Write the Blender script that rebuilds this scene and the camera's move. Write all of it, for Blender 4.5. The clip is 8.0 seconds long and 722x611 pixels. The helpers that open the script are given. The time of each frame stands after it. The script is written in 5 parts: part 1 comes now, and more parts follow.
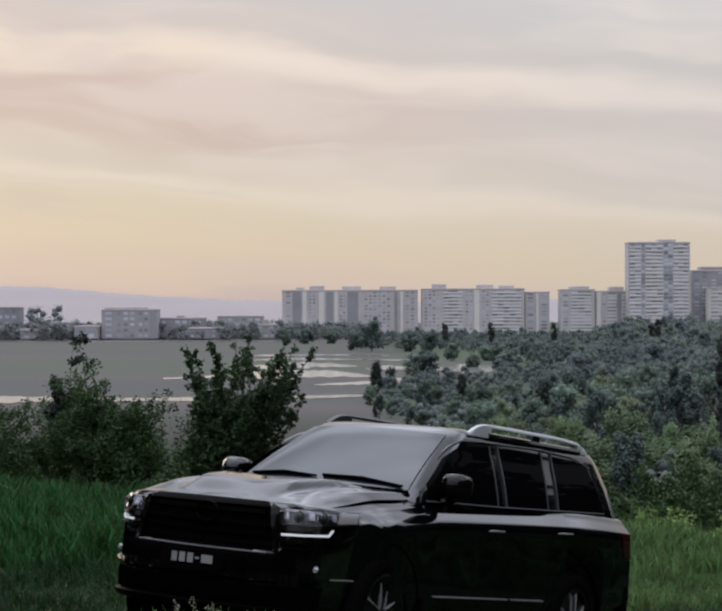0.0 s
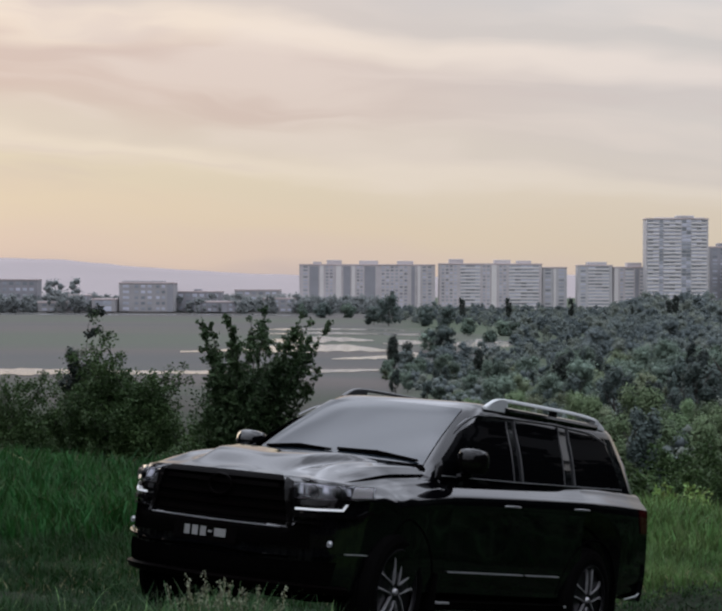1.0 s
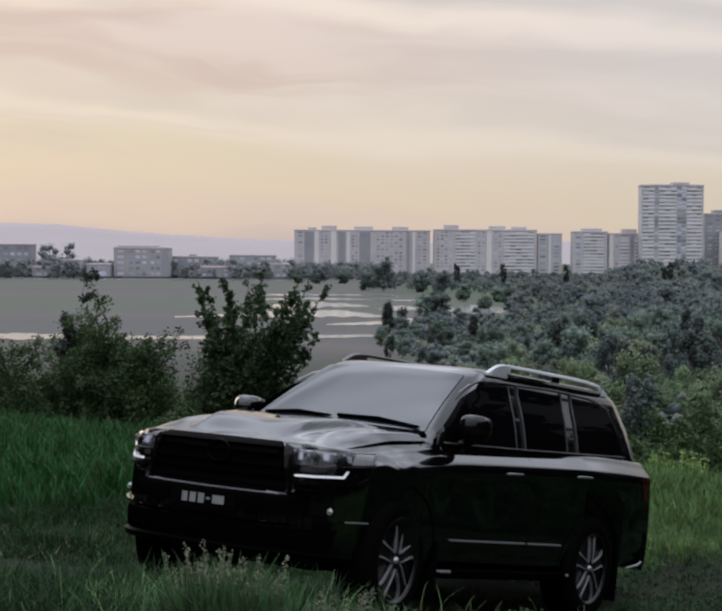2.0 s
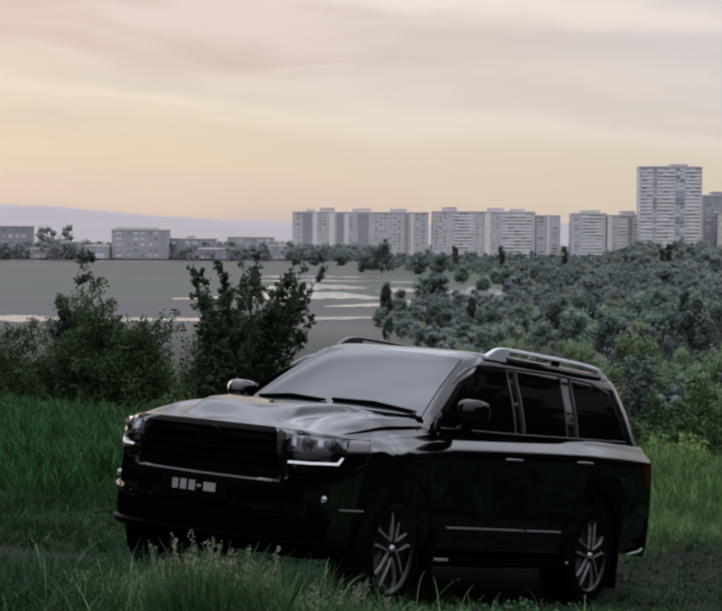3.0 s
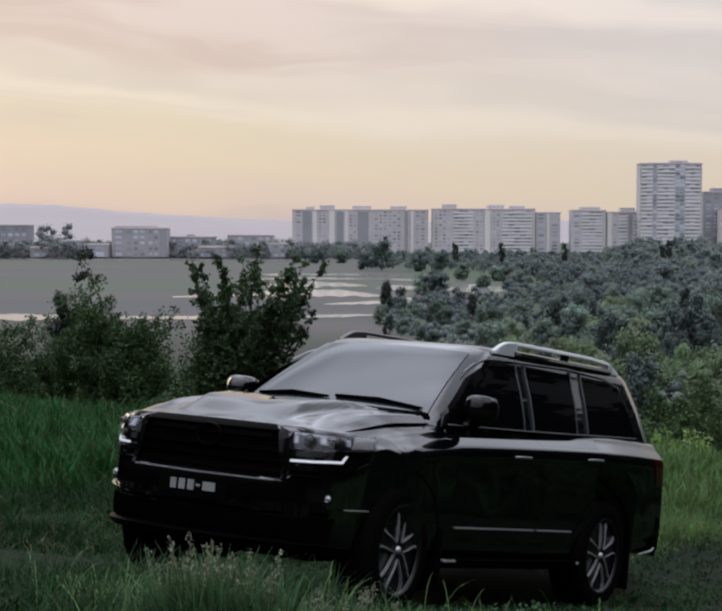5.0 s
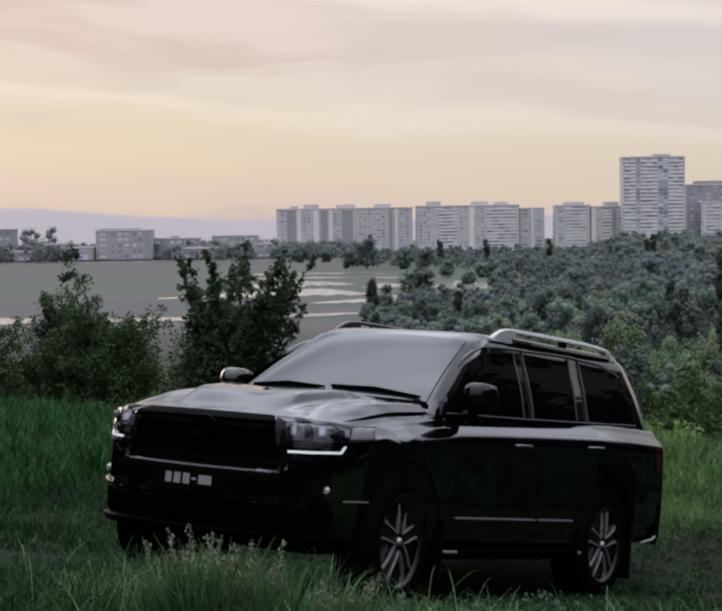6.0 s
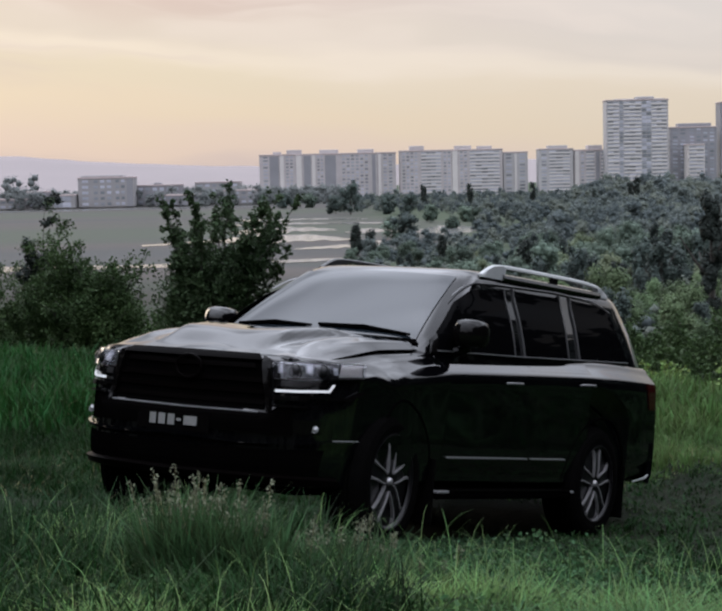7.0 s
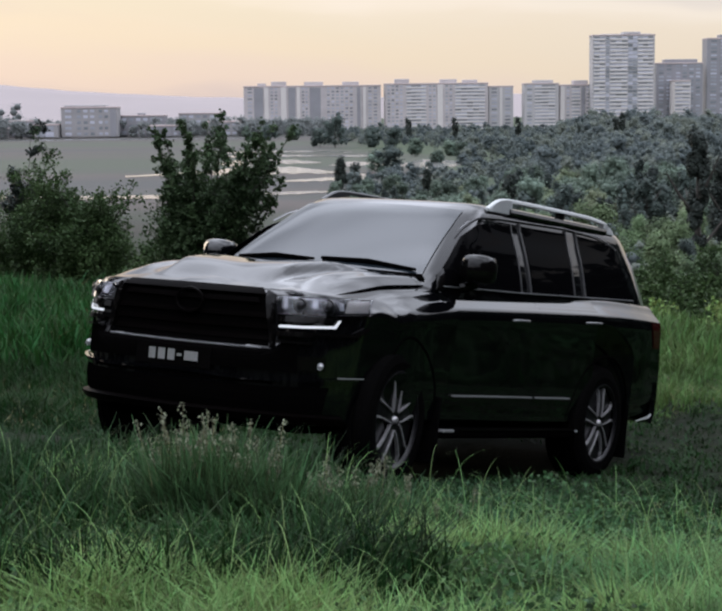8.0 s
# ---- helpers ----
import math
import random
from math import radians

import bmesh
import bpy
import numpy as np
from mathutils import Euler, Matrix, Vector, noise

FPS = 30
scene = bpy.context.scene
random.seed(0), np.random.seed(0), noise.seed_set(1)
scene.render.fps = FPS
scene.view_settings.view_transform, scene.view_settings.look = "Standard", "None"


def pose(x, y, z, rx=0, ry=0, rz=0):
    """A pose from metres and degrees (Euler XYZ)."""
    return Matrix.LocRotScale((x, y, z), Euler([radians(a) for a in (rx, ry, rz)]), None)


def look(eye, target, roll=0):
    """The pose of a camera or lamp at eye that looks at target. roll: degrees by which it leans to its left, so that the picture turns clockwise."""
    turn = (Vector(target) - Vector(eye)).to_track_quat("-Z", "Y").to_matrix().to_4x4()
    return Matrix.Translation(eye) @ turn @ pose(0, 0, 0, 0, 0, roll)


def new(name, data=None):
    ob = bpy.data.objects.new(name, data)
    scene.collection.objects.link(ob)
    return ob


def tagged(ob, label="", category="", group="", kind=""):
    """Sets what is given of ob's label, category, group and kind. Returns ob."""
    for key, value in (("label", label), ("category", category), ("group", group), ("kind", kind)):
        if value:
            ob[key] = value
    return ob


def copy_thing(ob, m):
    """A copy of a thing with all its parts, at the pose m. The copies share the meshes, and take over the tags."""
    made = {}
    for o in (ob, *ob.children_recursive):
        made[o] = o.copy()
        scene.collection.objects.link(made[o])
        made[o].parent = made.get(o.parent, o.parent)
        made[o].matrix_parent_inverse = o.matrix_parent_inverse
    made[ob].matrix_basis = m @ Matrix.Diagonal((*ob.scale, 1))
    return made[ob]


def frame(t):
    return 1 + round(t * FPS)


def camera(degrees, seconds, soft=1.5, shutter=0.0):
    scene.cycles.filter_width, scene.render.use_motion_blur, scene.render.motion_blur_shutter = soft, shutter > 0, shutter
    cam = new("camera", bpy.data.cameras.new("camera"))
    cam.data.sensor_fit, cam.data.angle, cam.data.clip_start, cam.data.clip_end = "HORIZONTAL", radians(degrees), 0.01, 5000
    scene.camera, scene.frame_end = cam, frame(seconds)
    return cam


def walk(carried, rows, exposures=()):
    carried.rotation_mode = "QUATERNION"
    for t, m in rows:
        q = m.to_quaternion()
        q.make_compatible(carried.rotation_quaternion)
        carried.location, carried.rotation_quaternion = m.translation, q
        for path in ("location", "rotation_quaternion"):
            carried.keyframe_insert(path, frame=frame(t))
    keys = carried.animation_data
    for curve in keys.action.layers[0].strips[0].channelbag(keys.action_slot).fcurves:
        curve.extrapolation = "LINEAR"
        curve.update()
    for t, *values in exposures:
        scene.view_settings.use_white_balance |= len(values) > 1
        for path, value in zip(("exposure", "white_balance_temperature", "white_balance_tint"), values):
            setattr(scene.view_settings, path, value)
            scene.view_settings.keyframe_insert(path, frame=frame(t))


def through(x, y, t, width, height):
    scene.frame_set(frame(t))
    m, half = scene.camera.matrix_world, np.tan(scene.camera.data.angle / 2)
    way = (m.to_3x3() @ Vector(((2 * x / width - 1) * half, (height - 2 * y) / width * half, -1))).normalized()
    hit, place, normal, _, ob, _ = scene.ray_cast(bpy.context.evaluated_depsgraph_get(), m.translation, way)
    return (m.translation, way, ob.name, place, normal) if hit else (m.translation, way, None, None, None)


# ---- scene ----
# camera and its walk: seconds, place, turn
cam = camera(25.0, 8.0, soft=2.6)
PATH = [
    (0.0, -0.181, -12.506, 2.669, 90.287, 0.179, -0.442),
    (0.5, -0.167, -12.432, 2.675, 89.935, 0.0, -0.071),
    (1.0, -0.172, -12.383, 2.655, 89.387, -0.167, 0.16),
    (1.5, -0.185, -12.292, 2.635, 88.75, -0.275, 0.16),
    (2.0, -0.215, -12.165, 2.637, 88.183, -0.344, -0.02),
    (3.5, -0.17, -11.785, 2.626, 87.418, -0.323, -0.082),
    (4.0, -0.15, -11.704, 2.634, 87.372, -0.287, 0.01),
    (4.5, -0.176, -11.609, 2.617, 87.467, -0.308, 0.014),
    (6.0, -0.281, -11.34, 2.506, 87.412, 0.825, -0.634),
    (6.5, -0.288, -11.184, 2.474, 86.728, 1.22, -0.938),
    (7.0, -0.301, -11.095, 2.434, 85.487, 1.276, -1.222),
    (7.5, -0.356, -10.956, 2.417, 84.113, 1.1, -1.519),
    (8.0, -0.427, -10.819, 2.416, 83.137, 0.633, -1.761),
]
walk(cam, [(t, pose(x, y, z, rx, ry, rz)) for t, x, y, z, rx, ry, rz in PATH],
     exposures=[(0.0, -0.12), (2.0, -0.05), (4.5, 0.0), (6.5, 0.04), (7.2, 0.12), (8.0, 0.27)])

# ---- world: a dusk sky under thin cloud ----
world = bpy.data.worlds.new("dusk")
scene.world = world
world.use_nodes = True
wn, wl = world.node_tree.nodes, world.node_tree.links


def wnode(kind, **sets):
    n = wn.new(kind)
    for k, v in sets.items():
        n.inputs[k].default_value = v
    return n


def wmath(op, a, b):
    n = wn.new("ShaderNodeMath")
    n.operation = op
    for k, v in ((0, a), (1, b)):
        if isinstance(v, (int, float)):
            n.inputs[k].default_value = v
        else:
            wl.new(v, n.inputs[k])
    return n.outputs[0]


def wramp(fac, stops):
    n = wn.new("ShaderNodeValToRGB")
    n.color_ramp.interpolation = "EASE"
    while len(n.color_ramp.elements) < len(stops):
        n.color_ramp.elements.new(0.5)
    for el, (p, c) in zip(n.color_ramp.elements, stops):
        el.position, el.color = p, (*c, 1)
    wl.new(fac, n.inputs[0])
    return n.outputs[0]


def wmix(fac, a, b, kind="MIX"):
    n = wn.new("ShaderNodeMix")
    n.data_type, n.blend_type = "RGBA", kind
    for k, v in ((0, fac), (6, a), (7, b)):
        if isinstance(v, (int, float)):
            n.inputs[k].default_value = v
        elif isinstance(v, tuple):
            n.inputs[k].default_value = (*v, 1)
        else:
            wl.new(v, n.inputs[k])
    return n.outputs[2]


geo = wn.new("ShaderNodeTexCoord").outputs["Generated"]
sep = wn.new("ShaderNodeSeparateXYZ")
wl.new(geo, sep.inputs[0])
dx, dy, dz = sep.outputs
# long flat bands of thin cloud, falling a little to the right: tan and mauve to the left, greyer to the right
band_xyz = wn.new("ShaderNodeCombineXYZ")
wl.new(wmath("MULTIPLY", dx, 7.0), band_xyz.inputs[0])
wl.new(wmath("MULTIPLY", dy, 3.0), band_xyz.inputs[1])
wl.new(wmath("MULTIPLY", dz, 26.0), band_xyz.inputs[2])
wobble = wnode("ShaderNodeTexNoise", Scale=1.0, Detail=3.0, Roughness=.5)
wl.new(band_xyz.outputs[0], wobble.inputs["Vector"])
tilt = wmath("ADD", wmath("ADD", dz, wmath("MULTIPLY", dx, .075)), wmath("MULTIPLY", wmath("SUBTRACT", wobble.outputs["Fac"], .5), .042))
left = wramp(tilt, [(0.0, (.60, .50, .49)), (.014, (.71, .575, .50)), (.035, (.735, .61, .475)), (.060, (.71, .61, .475)), (.0716, (.775, .67, .56)), (.082, (.67, .575, .49)), (.110, (.605, .47, .415)), (.132, (.60, .47, .42)), (.146, (.775, .655, .555)), (.162, (.59, .51, .475)), (.19, (.53, .485, .48)), (.29, (.54, .565, .64)), (.42, (.56, .59, .68)), (1.0, (.74, .78, .90))])
right = wramp(tilt, [(0.0, (.57, .50, .50)), (.014, (.69, .575, .51)), (.035, (.70, .60, .49)), (.060, (.69, .60, .50)), (.0716, (.725, .65, .57)), (.082, (.64, .58, .54)), (.110, (.625, .575, .55)), (.132, (.59, .54, .525)), (.146, (.71, .635, .60)), (.162, (.56, .525, .51)), (.19, (.55, .53, .53)), (.29, (.54, .565, .64)), (.42, (.56, .59, .68)), (1.0, (.74, .78, .90))])
sky = wmix(wramp(wmath("ADD", dx, .6), [(.02, (1, 1, 1)), (.36, (0, 0, 0)), (.46, (.08, .08, .08)), (.84, (1, 1, 1))]), left, right)
# thin streaks over all of it
comb = wn.new("ShaderNodeCombineXYZ")
wl.new(wmath("MULTIPLY", dx, 4.5), comb.inputs[0])
wl.new(wmath("MULTIPLY", dy, 4.5), comb.inputs[1])
wl.new(wmath("MULTIPLY", tilt, 34), comb.inputs[2])
clouds = wnode("ShaderNodeTexNoise", Scale=1.0, Detail=3.5, Roughness=.5, Distortion=.35)
wl.new(comb.outputs[0], clouds.inputs["Vector"])
light = wramp(clouds.outputs["Fac"], [(.50, (0, 0, 0)), (.70, (1, 1, 1))])
dark = wramp(clouds.outputs["Fac"], [(.30, (1, 1, 1)), (.48, (0, 0, 0))])
up = wramp(dz, [(.02, (0, 0, 0)), (.10, (1, 1, 1)), (.24, (1, 1, 1)), (.42, (0, 0, 0))])
sky = wmix(wmath("MULTIPLY", wmath("MULTIPLY", dark, up), .40), sky, (.57, .47, .46))
sky = wmix(wmath("MULTIPLY", wmath("MULTIPLY", light, up), .40), sky, (.78, .68, .62))
# an overcast sky is brighter overhead, with broad soft clouds in it
gain = wmath("ADD", wmath("MULTIPLY", wmath("MAXIMUM", dz, 0.0), 1.9), 1.0)
gain = wmath("ADD", gain, wmath("MULTIPLY", wmath("MINIMUM", wmath("MAXIMUM", wmath("SUBTRACT", dz, .22), 0.0), .45), 6.2))
high = wn.new("ShaderNodeCombineXYZ")
deck = wmath("ADD", wmath("MAXIMUM", dz, 0.0), .22)
wl.new(wmath("ADD", wmath("DIVIDE", dx, deck), 3.1), high.inputs[0])
wl.new(wmath("ADD", wmath("DIVIDE", dy, deck), 1.7), high.inputs[1])
rolls = wnode("ShaderNodeTexNoise", Scale=1.15, Detail=3.0, Roughness=.5, Distortion=.4)
wl.new(high.outputs[0], rolls.inputs["Vector"])
over = wramp(rolls.outputs["Fac"], [(.36, (.45, .45, .45)), (.52, (1, 1, 1)), (.64, (1.5, 1.5, 1.5))])
aloft = wramp(dz, [(.20, (0, 0, 0)), (.38, (1, 1, 1))])
gain = wmath("MULTIPLY", gain, wmath("ADD", 1.0, wmath("MULTIPLY", wmath("SUBTRACT", over, 1.0), aloft)))
nishita = wn.new("ShaderNodeTexSky")
nishita.sky_type, nishita.sun_disc = "NISHITA", False
nishita.sun_elevation, nishita.sun_rotation = radians(9), radians(-35)
bg = wn["Background"]
sky_mul = wn.new("ShaderNodeVectorMath")
sky_mul.operation = "SCALE"
wl.new(sky, sky_mul.inputs[0])
wl.new(gain, sky_mul.inputs["Scale"])
wl.new(sky_mul.outputs[0], bg.inputs[0])
bg.inputs[1].default_value = 0.90
bg2 = wn.new("ShaderNodeBackground")
wl.new(nishita.outputs[0], bg2.inputs[0])
bg2.inputs[1].default_value = 0.006
add = wn.new("ShaderNodeAddShader")
wl.new(bg.outputs[0], add.inputs[0])
wl.new(bg2.outputs[0], add.inputs[1])
wl.new(add.outputs[0], wn["World Output"].inputs[0])

sun = new("sun", bpy.data.lights.new("sun", "SUN"))
sun.data.energy, sun.data.angle, sun.data.color = 0.5, radians(25), (1.0, .86, .68)
sun.matrix_world = look((-57, 82, 22), (0, 0, 0))

# ---- helpers of this scene ----
CAR = pose(0, 0, 0, -0.952, -9.999, -123.785)      # x ahead, y to its left, z up, on its wheels


def link(name, bm, material, parent=None, label="", smooth=False):
    me = bpy.data.meshes.new(name)
    bm.to_mesh(me)
    bm.free()
    me.materials.append(material)
    if smooth:
        me.shade_smooth()
        me.set_sharp_from_angle(angle=radians(42))
    ob = new(name, me)
    if parent is not None:
        ob.parent = parent
    if label:
        ob["label"] = label
    return ob


part = link


def share(ob, parent, m, label=""):
    """Another object on the same mesh, under parent, at m."""
    o = new(ob.name.split(".")[0], ob.data)
    o.parent = parent
    o.matrix_basis = m
    if label:
        o["label"] = label
    return o


def smoothstep(a, b, v):
    u = min(1.0, max(0.0, (v - a) / (b - a)))
    return u * u * (3 - 2 * u)


def box(bm, x0, x1, y0, y1, z0, z1):
    vs = [bm.verts.new((x, y, z)) for x in (x0, x1) for y in (y0, y1) for z in (z0, z1)]
    for f in ((0, 1, 3, 2), (4, 6, 7, 5), (0, 4, 5, 1), (2, 3, 7, 6), (0, 2, 6, 4), (1, 5, 7, 3)):
        bm.faces.new([vs[i] for i in f])


def bevel(bm, w, seg=2):
    bmesh.ops.bevel(bm, geom=list(bm.edges), offset=w, segments=seg, affect="EDGES", profile=.6, clamp_overlap=True)


def lathe(bm, profile, n=32, axis="y"):
    """Turns (radius, along) round an axis."""
    rings = []
    for r, a in profile:
        ring = []
        for i in range(n):
            c, s = math.cos(2 * math.pi * i / n), math.sin(2 * math.pi * i / n)
            p = {"y": (r * c, a, r * s), "z": (r * c, r * s, a), "x": (a, r * c, r * s)}[axis]
            ring.append(bm.verts.new(p))
        rings.append(ring)
    for p, q in zip(rings, rings[1:]):
        for i in range(n):
            bm.faces.new((p[i], p[(i + 1) % n], q[(i + 1) % n], q[i]))
    bmesh.ops.recalc_face_normals(bm, faces=bm.faces)


def tube(bm, pts, radii, n=6):
    """A tube through points; radii one for each."""
    rings = []
    for k, p in enumerate(pts):
        p = Vector(p)
        t = (Vector(pts[min(k + 1, len(pts) - 1)]) - Vector(pts[max(k - 1, 0)])).normalized()
        u = t.orthogonal().normalized()
        if rings and abs(t.dot(last)) < .98:
            u = (last - t * last.dot(t)).normalized()
        last = u
        v = t.cross(u)
        rings.append([bm.verts.new(p + (u * math.cos(a) + v * math.sin(a)) * radii[k]) for a in [2 * math.pi * i / n for i in range(n)]])
    for p, q in zip(rings, rings[1:]):
        for i in range(n):
            bm.faces.new((p[i], p[(i + 1) % n], q[(i + 1) % n], q[i]))
    bm.faces.new(rings[0][::-1])
    bm.faces.new(rings[-1])


def sheet(bm, grid, thick=0.0, normal_to=None):
    """A grid of points as a skin, with a thickness inward from the given middle."""
    rows = [[bm.verts.new(p) for p in r] for r in grid]
    for p, q in zip(rows, rows[1:]):
        for i in range(len(p) - 1):
            bm.faces.new((p[i], p[i + 1], q[i + 1], q[i]))
    if thick:
        bmesh.ops.recalc_face_normals(bm, faces=bm.faces)
        bm.normal_update()
        mid = Vector(normal_to)
        f = bm.faces[:][0]
        if (f.calc_center_median() - mid).dot(f.normal) < 0:
            bmesh.ops.reverse_faces(bm, faces=bm.faces)
        bmesh.ops.solidify(bm, geom=list(bm.faces), thickness=thick)


def lerp_list(x, pts):
    return float(np.interp(x, [p[0] for p in pts], [p[1] for p in pts]))


def curve(x, pts):
    """A smooth curve through points of rising x."""
    xs = [p[0] for p in pts]
    if x <= xs[0]:
        return pts[0][1]
    if x >= xs[-1]:
        return pts[-1][1]
    k = max(i for i in range(len(xs) - 1) if xs[i] <= x)
    p0, p1, p2, p3 = pts[max(k - 1, 0)], pts[k], pts[k + 1], pts[min(k + 2, len(pts) - 1)]
    h = p2[0] - p1[0]
    u = (x - p1[0]) / h
    m1 = (p2[1] - p0[1]) / max(p2[0] - p0[0], 1e-6) * h
    m2 = (p3[1] - p1[1]) / max(p3[0] - p1[0], 1e-6) * h
    return (2 * u**3 - 3 * u**2 + 1) * p1[1] + (u**3 - 2 * u**2 + u) * m1 + (-2 * u**3 + 3 * u**2) * p2[1] + (u**3 - u**2) * m2


# ---- materials ----
def mat(name, col, rough=.6, metal=0.0, vary=0.0, scale=8.0, bump=0.0, bump_scale=60.0, col2=None, island=0.0, ior=1.5, objrand=0.0, coat=0.0, trans=0.0, emit=0.0, spec=.5, coords="Object"):
    """A surface with a base colour that varies at two scales and a fine relief."""
    m = bpy.data.materials.new(name)
    m.use_nodes = True
    nt = m.node_tree
    N, L = nt.nodes, nt.links
    b = N["Principled BSDF"]
    b.inputs["Base Color"].default_value = (*col, 1)
    b.inputs["Roughness"].default_value = rough
    b.inputs["Metallic"].default_value = metal
    b.inputs["IOR"].default_value = ior
    b.inputs["Specular IOR Level"].default_value = spec
    b.inputs["Coat Weight"].default_value = coat
    b.inputs["Transmission Weight"].default_value = trans
    if emit:
        b.inputs["Emission Color"].default_value = (*col, 1)
        b.inputs["Emission Strength"].default_value = emit
    tc = N.new("ShaderNodeTexCoord").outputs[coords]
    out = None
    if vary:
        n1 = N.new("ShaderNodeTexNoise")
        n1.inputs["Scale"].default_value, n1.inputs["Detail"].default_value = scale, 6
        L.new(tc, n1.inputs["Vector"])
        n2 = N.new("ShaderNodeTexNoise")
        n2.inputs["Scale"].default_value, n2.inputs["Detail"].default_value = scale * .13, 3
        L.new(tc, n2.inputs["Vector"])
        mx = N.new("ShaderNodeMath")
        mx.operation = "ADD"
        L.new(n1.outputs["Fac"], mx.inputs[0])
        L.new(n2.outputs["Fac"], mx.inputs[1])
        mr = N.new("ShaderNodeMapRange")
        mr.inputs[1].default_value, mr.inputs[2].default_value = .7, 1.3
        L.new(mx.outputs[0], mr.inputs[0])
        c = N.new("ShaderNodeMix")
        c.data_type = "RGBA"
        c2 = col2 or tuple(v * (1 - vary) for v in col)
        c.inputs[6].default_value, c.inputs[7].default_value = (*col, 1), (*c2, 1)
        L.new(mr.outputs[0], c.inputs[0])
        out = c.outputs[2]
    if island or objrand:
        g = N.new("ShaderNodeNewGeometry").outputs["Random Per Island"] if island else N.new("ShaderNodeObjectInfo").outputs["Random"]
        h = N.new("ShaderNodeHueSaturation")
        if out:
            L.new(out, h.inputs["Color"])
        else:
            h.inputs["Color"].default_value = (*col, 1)
        mr = N.new("ShaderNodeMapRange")
        k = island or objrand
        mr.inputs[3].default_value, mr.inputs[4].default_value = 1 - k, 1 + k
        L.new(g, mr.inputs[0])
        L.new(mr.outputs[0], h.inputs["Value"])
        mh = N.new("ShaderNodeMapRange")
        mh.inputs[3].default_value, mh.inputs[4].default_value = .5 - k * .05, .5 + k * .05
        L.new(g, mh.inputs[0])
        L.new(mh.outputs[0], h.inputs["Hue"])
        out = h.outputs[0]
    if out:
        L.new(out, b.inputs["Base Color"])
    if bump:
        nb = N.new("ShaderNodeTexNoise")
        nb.inputs["Scale"].default_value, nb.inputs["Detail"].default_value = bump_scale, 5
        L.new(tc, nb.inputs["Vector"])
        bp = N.new("ShaderNodeBump")
        bp.inputs["Strength"].default_value, bp.inputs["Distance"].default_value = bump, .02
        L.new(nb.outputs["Fac"], bp.inputs["Height"])
        L.new(bp.outputs[0], b.inputs["Normal"])
    return m


def leafy(name, col, col2, island=.45, through=.25, scale=.6, objrand=False):
    """Leaves and blades: two greens, each leaf a little different, some light through them."""
    m = mat(name, col, .55, vary=.3, scale=scale, col2=col2, island=island, coords="Object")
    nt = m.node_tree
    N, L = nt.nodes, nt.links
    b = N["Principled BSDF"]
    src = b.inputs["Base Color"].links[0].from_socket
    if objrand:
        h = N.new("ShaderNodeHueSaturation")
        mr = N.new("ShaderNodeMapRange")
        mr.inputs[3].default_value, mr.inputs[4].default_value = .5, 1.55
        L.new(N.new("ShaderNodeObjectInfo").outputs["Random"], mr.inputs[0])
        L.new(mr.outputs[0], h.inputs["Value"])
        L.new(src, h.inputs["Color"])
        mh = N.new("ShaderNodeMapRange")
        mh.inputs[3].default_value, mh.inputs[4].default_value = .488, .512
        wn2 = N.new("ShaderNodeTexWhiteNoise")
        L.new(N.new("ShaderNodeObjectInfo").outputs["Random"], wn2.inputs["Vector"])
        L.new(wn2.outputs[0], mh.inputs[0])
        L.new(mh.outputs[0], h.inputs["Hue"])
        src = h.outputs[0]
        L.new(src, b.inputs["Base Color"])
    tr = N.new("ShaderNodeBsdfTranslucent")
    L.new(src, tr.inputs[0])
    mx = N.new("ShaderNodeMixShader")
    mx.inputs[0].default_value = through
    L.new(b.outputs[0], mx.inputs[1])
    L.new(tr.outputs[0], mx.inputs[2])
    L.new(mx.outputs[0], N["Material Output"].inputs[0])
    b.inputs["Specular IOR Level"].default_value = .08
    return m


paint = mat("black_paint", (.0009, .0009, .0012), .04, ior=1.46)
gloss_black = mat("gloss_black_plastic", (.0016, .0014, .0014), .10, ior=1.4, spec=.25)
grille_black = mat("dark_grille_plastic", (.0012, .0009, .0009), .35, spec=.01)
matt_black = mat("matt_black_plastic", (.0012, .0011, .0011), .7, vary=.3, scale=20, bump=.1, bump_scale=300, spec=.0)
rubber = mat("tyre_rubber", (.0016, .0015, .0015), .8, spec=.01, vary=.4, scale=12, bump=.3, bump_scale=120)
chrome = mat("satin_chrome", (.30, .30, .31), .3, metal=.6, vary=.15, scale=15)
machined = mat("machined_alloy", (0.26, 0.2535, 0.26), .3, metal=.55, vary=.35, scale=25)
dark_alloy = mat("dark_alloy", (.004, .0036, .0044), .35, metal=.2, spec=.2, vary=.2, scale=25)
rail_silver = mat("silver_paint", (.30, .31, .31), .4, metal=.3, vary=.1, scale=10)
glass = mat("tinted_glass", (.001, .001, .0012), .02, ior=1.06, spec=.2)
screen_glass = mat("windscreen_glass", (.008, .011, .014), .03, ior=1.36)
lens = mat("lamp_lens", (.85, .85, .88), .01, ior=1.22, trans=1.0)
lamp_dark = mat("lamp_housing", (.006, .006, .007), .3, metal=.1, spec=.2)
lamp_silver = mat("lamp_reflector", (.26, .26, .28), .30, metal=.9, vary=.5, scale=60)
led = mat("running_light", (.45, .46, .48), .4, emit=.55)
red_lens = mat("red_lens", (.016, .0015, .0015), .1)
amber_lens = mat("clear_signal_lens", (.22, .21, .20), .12, coat=.5)
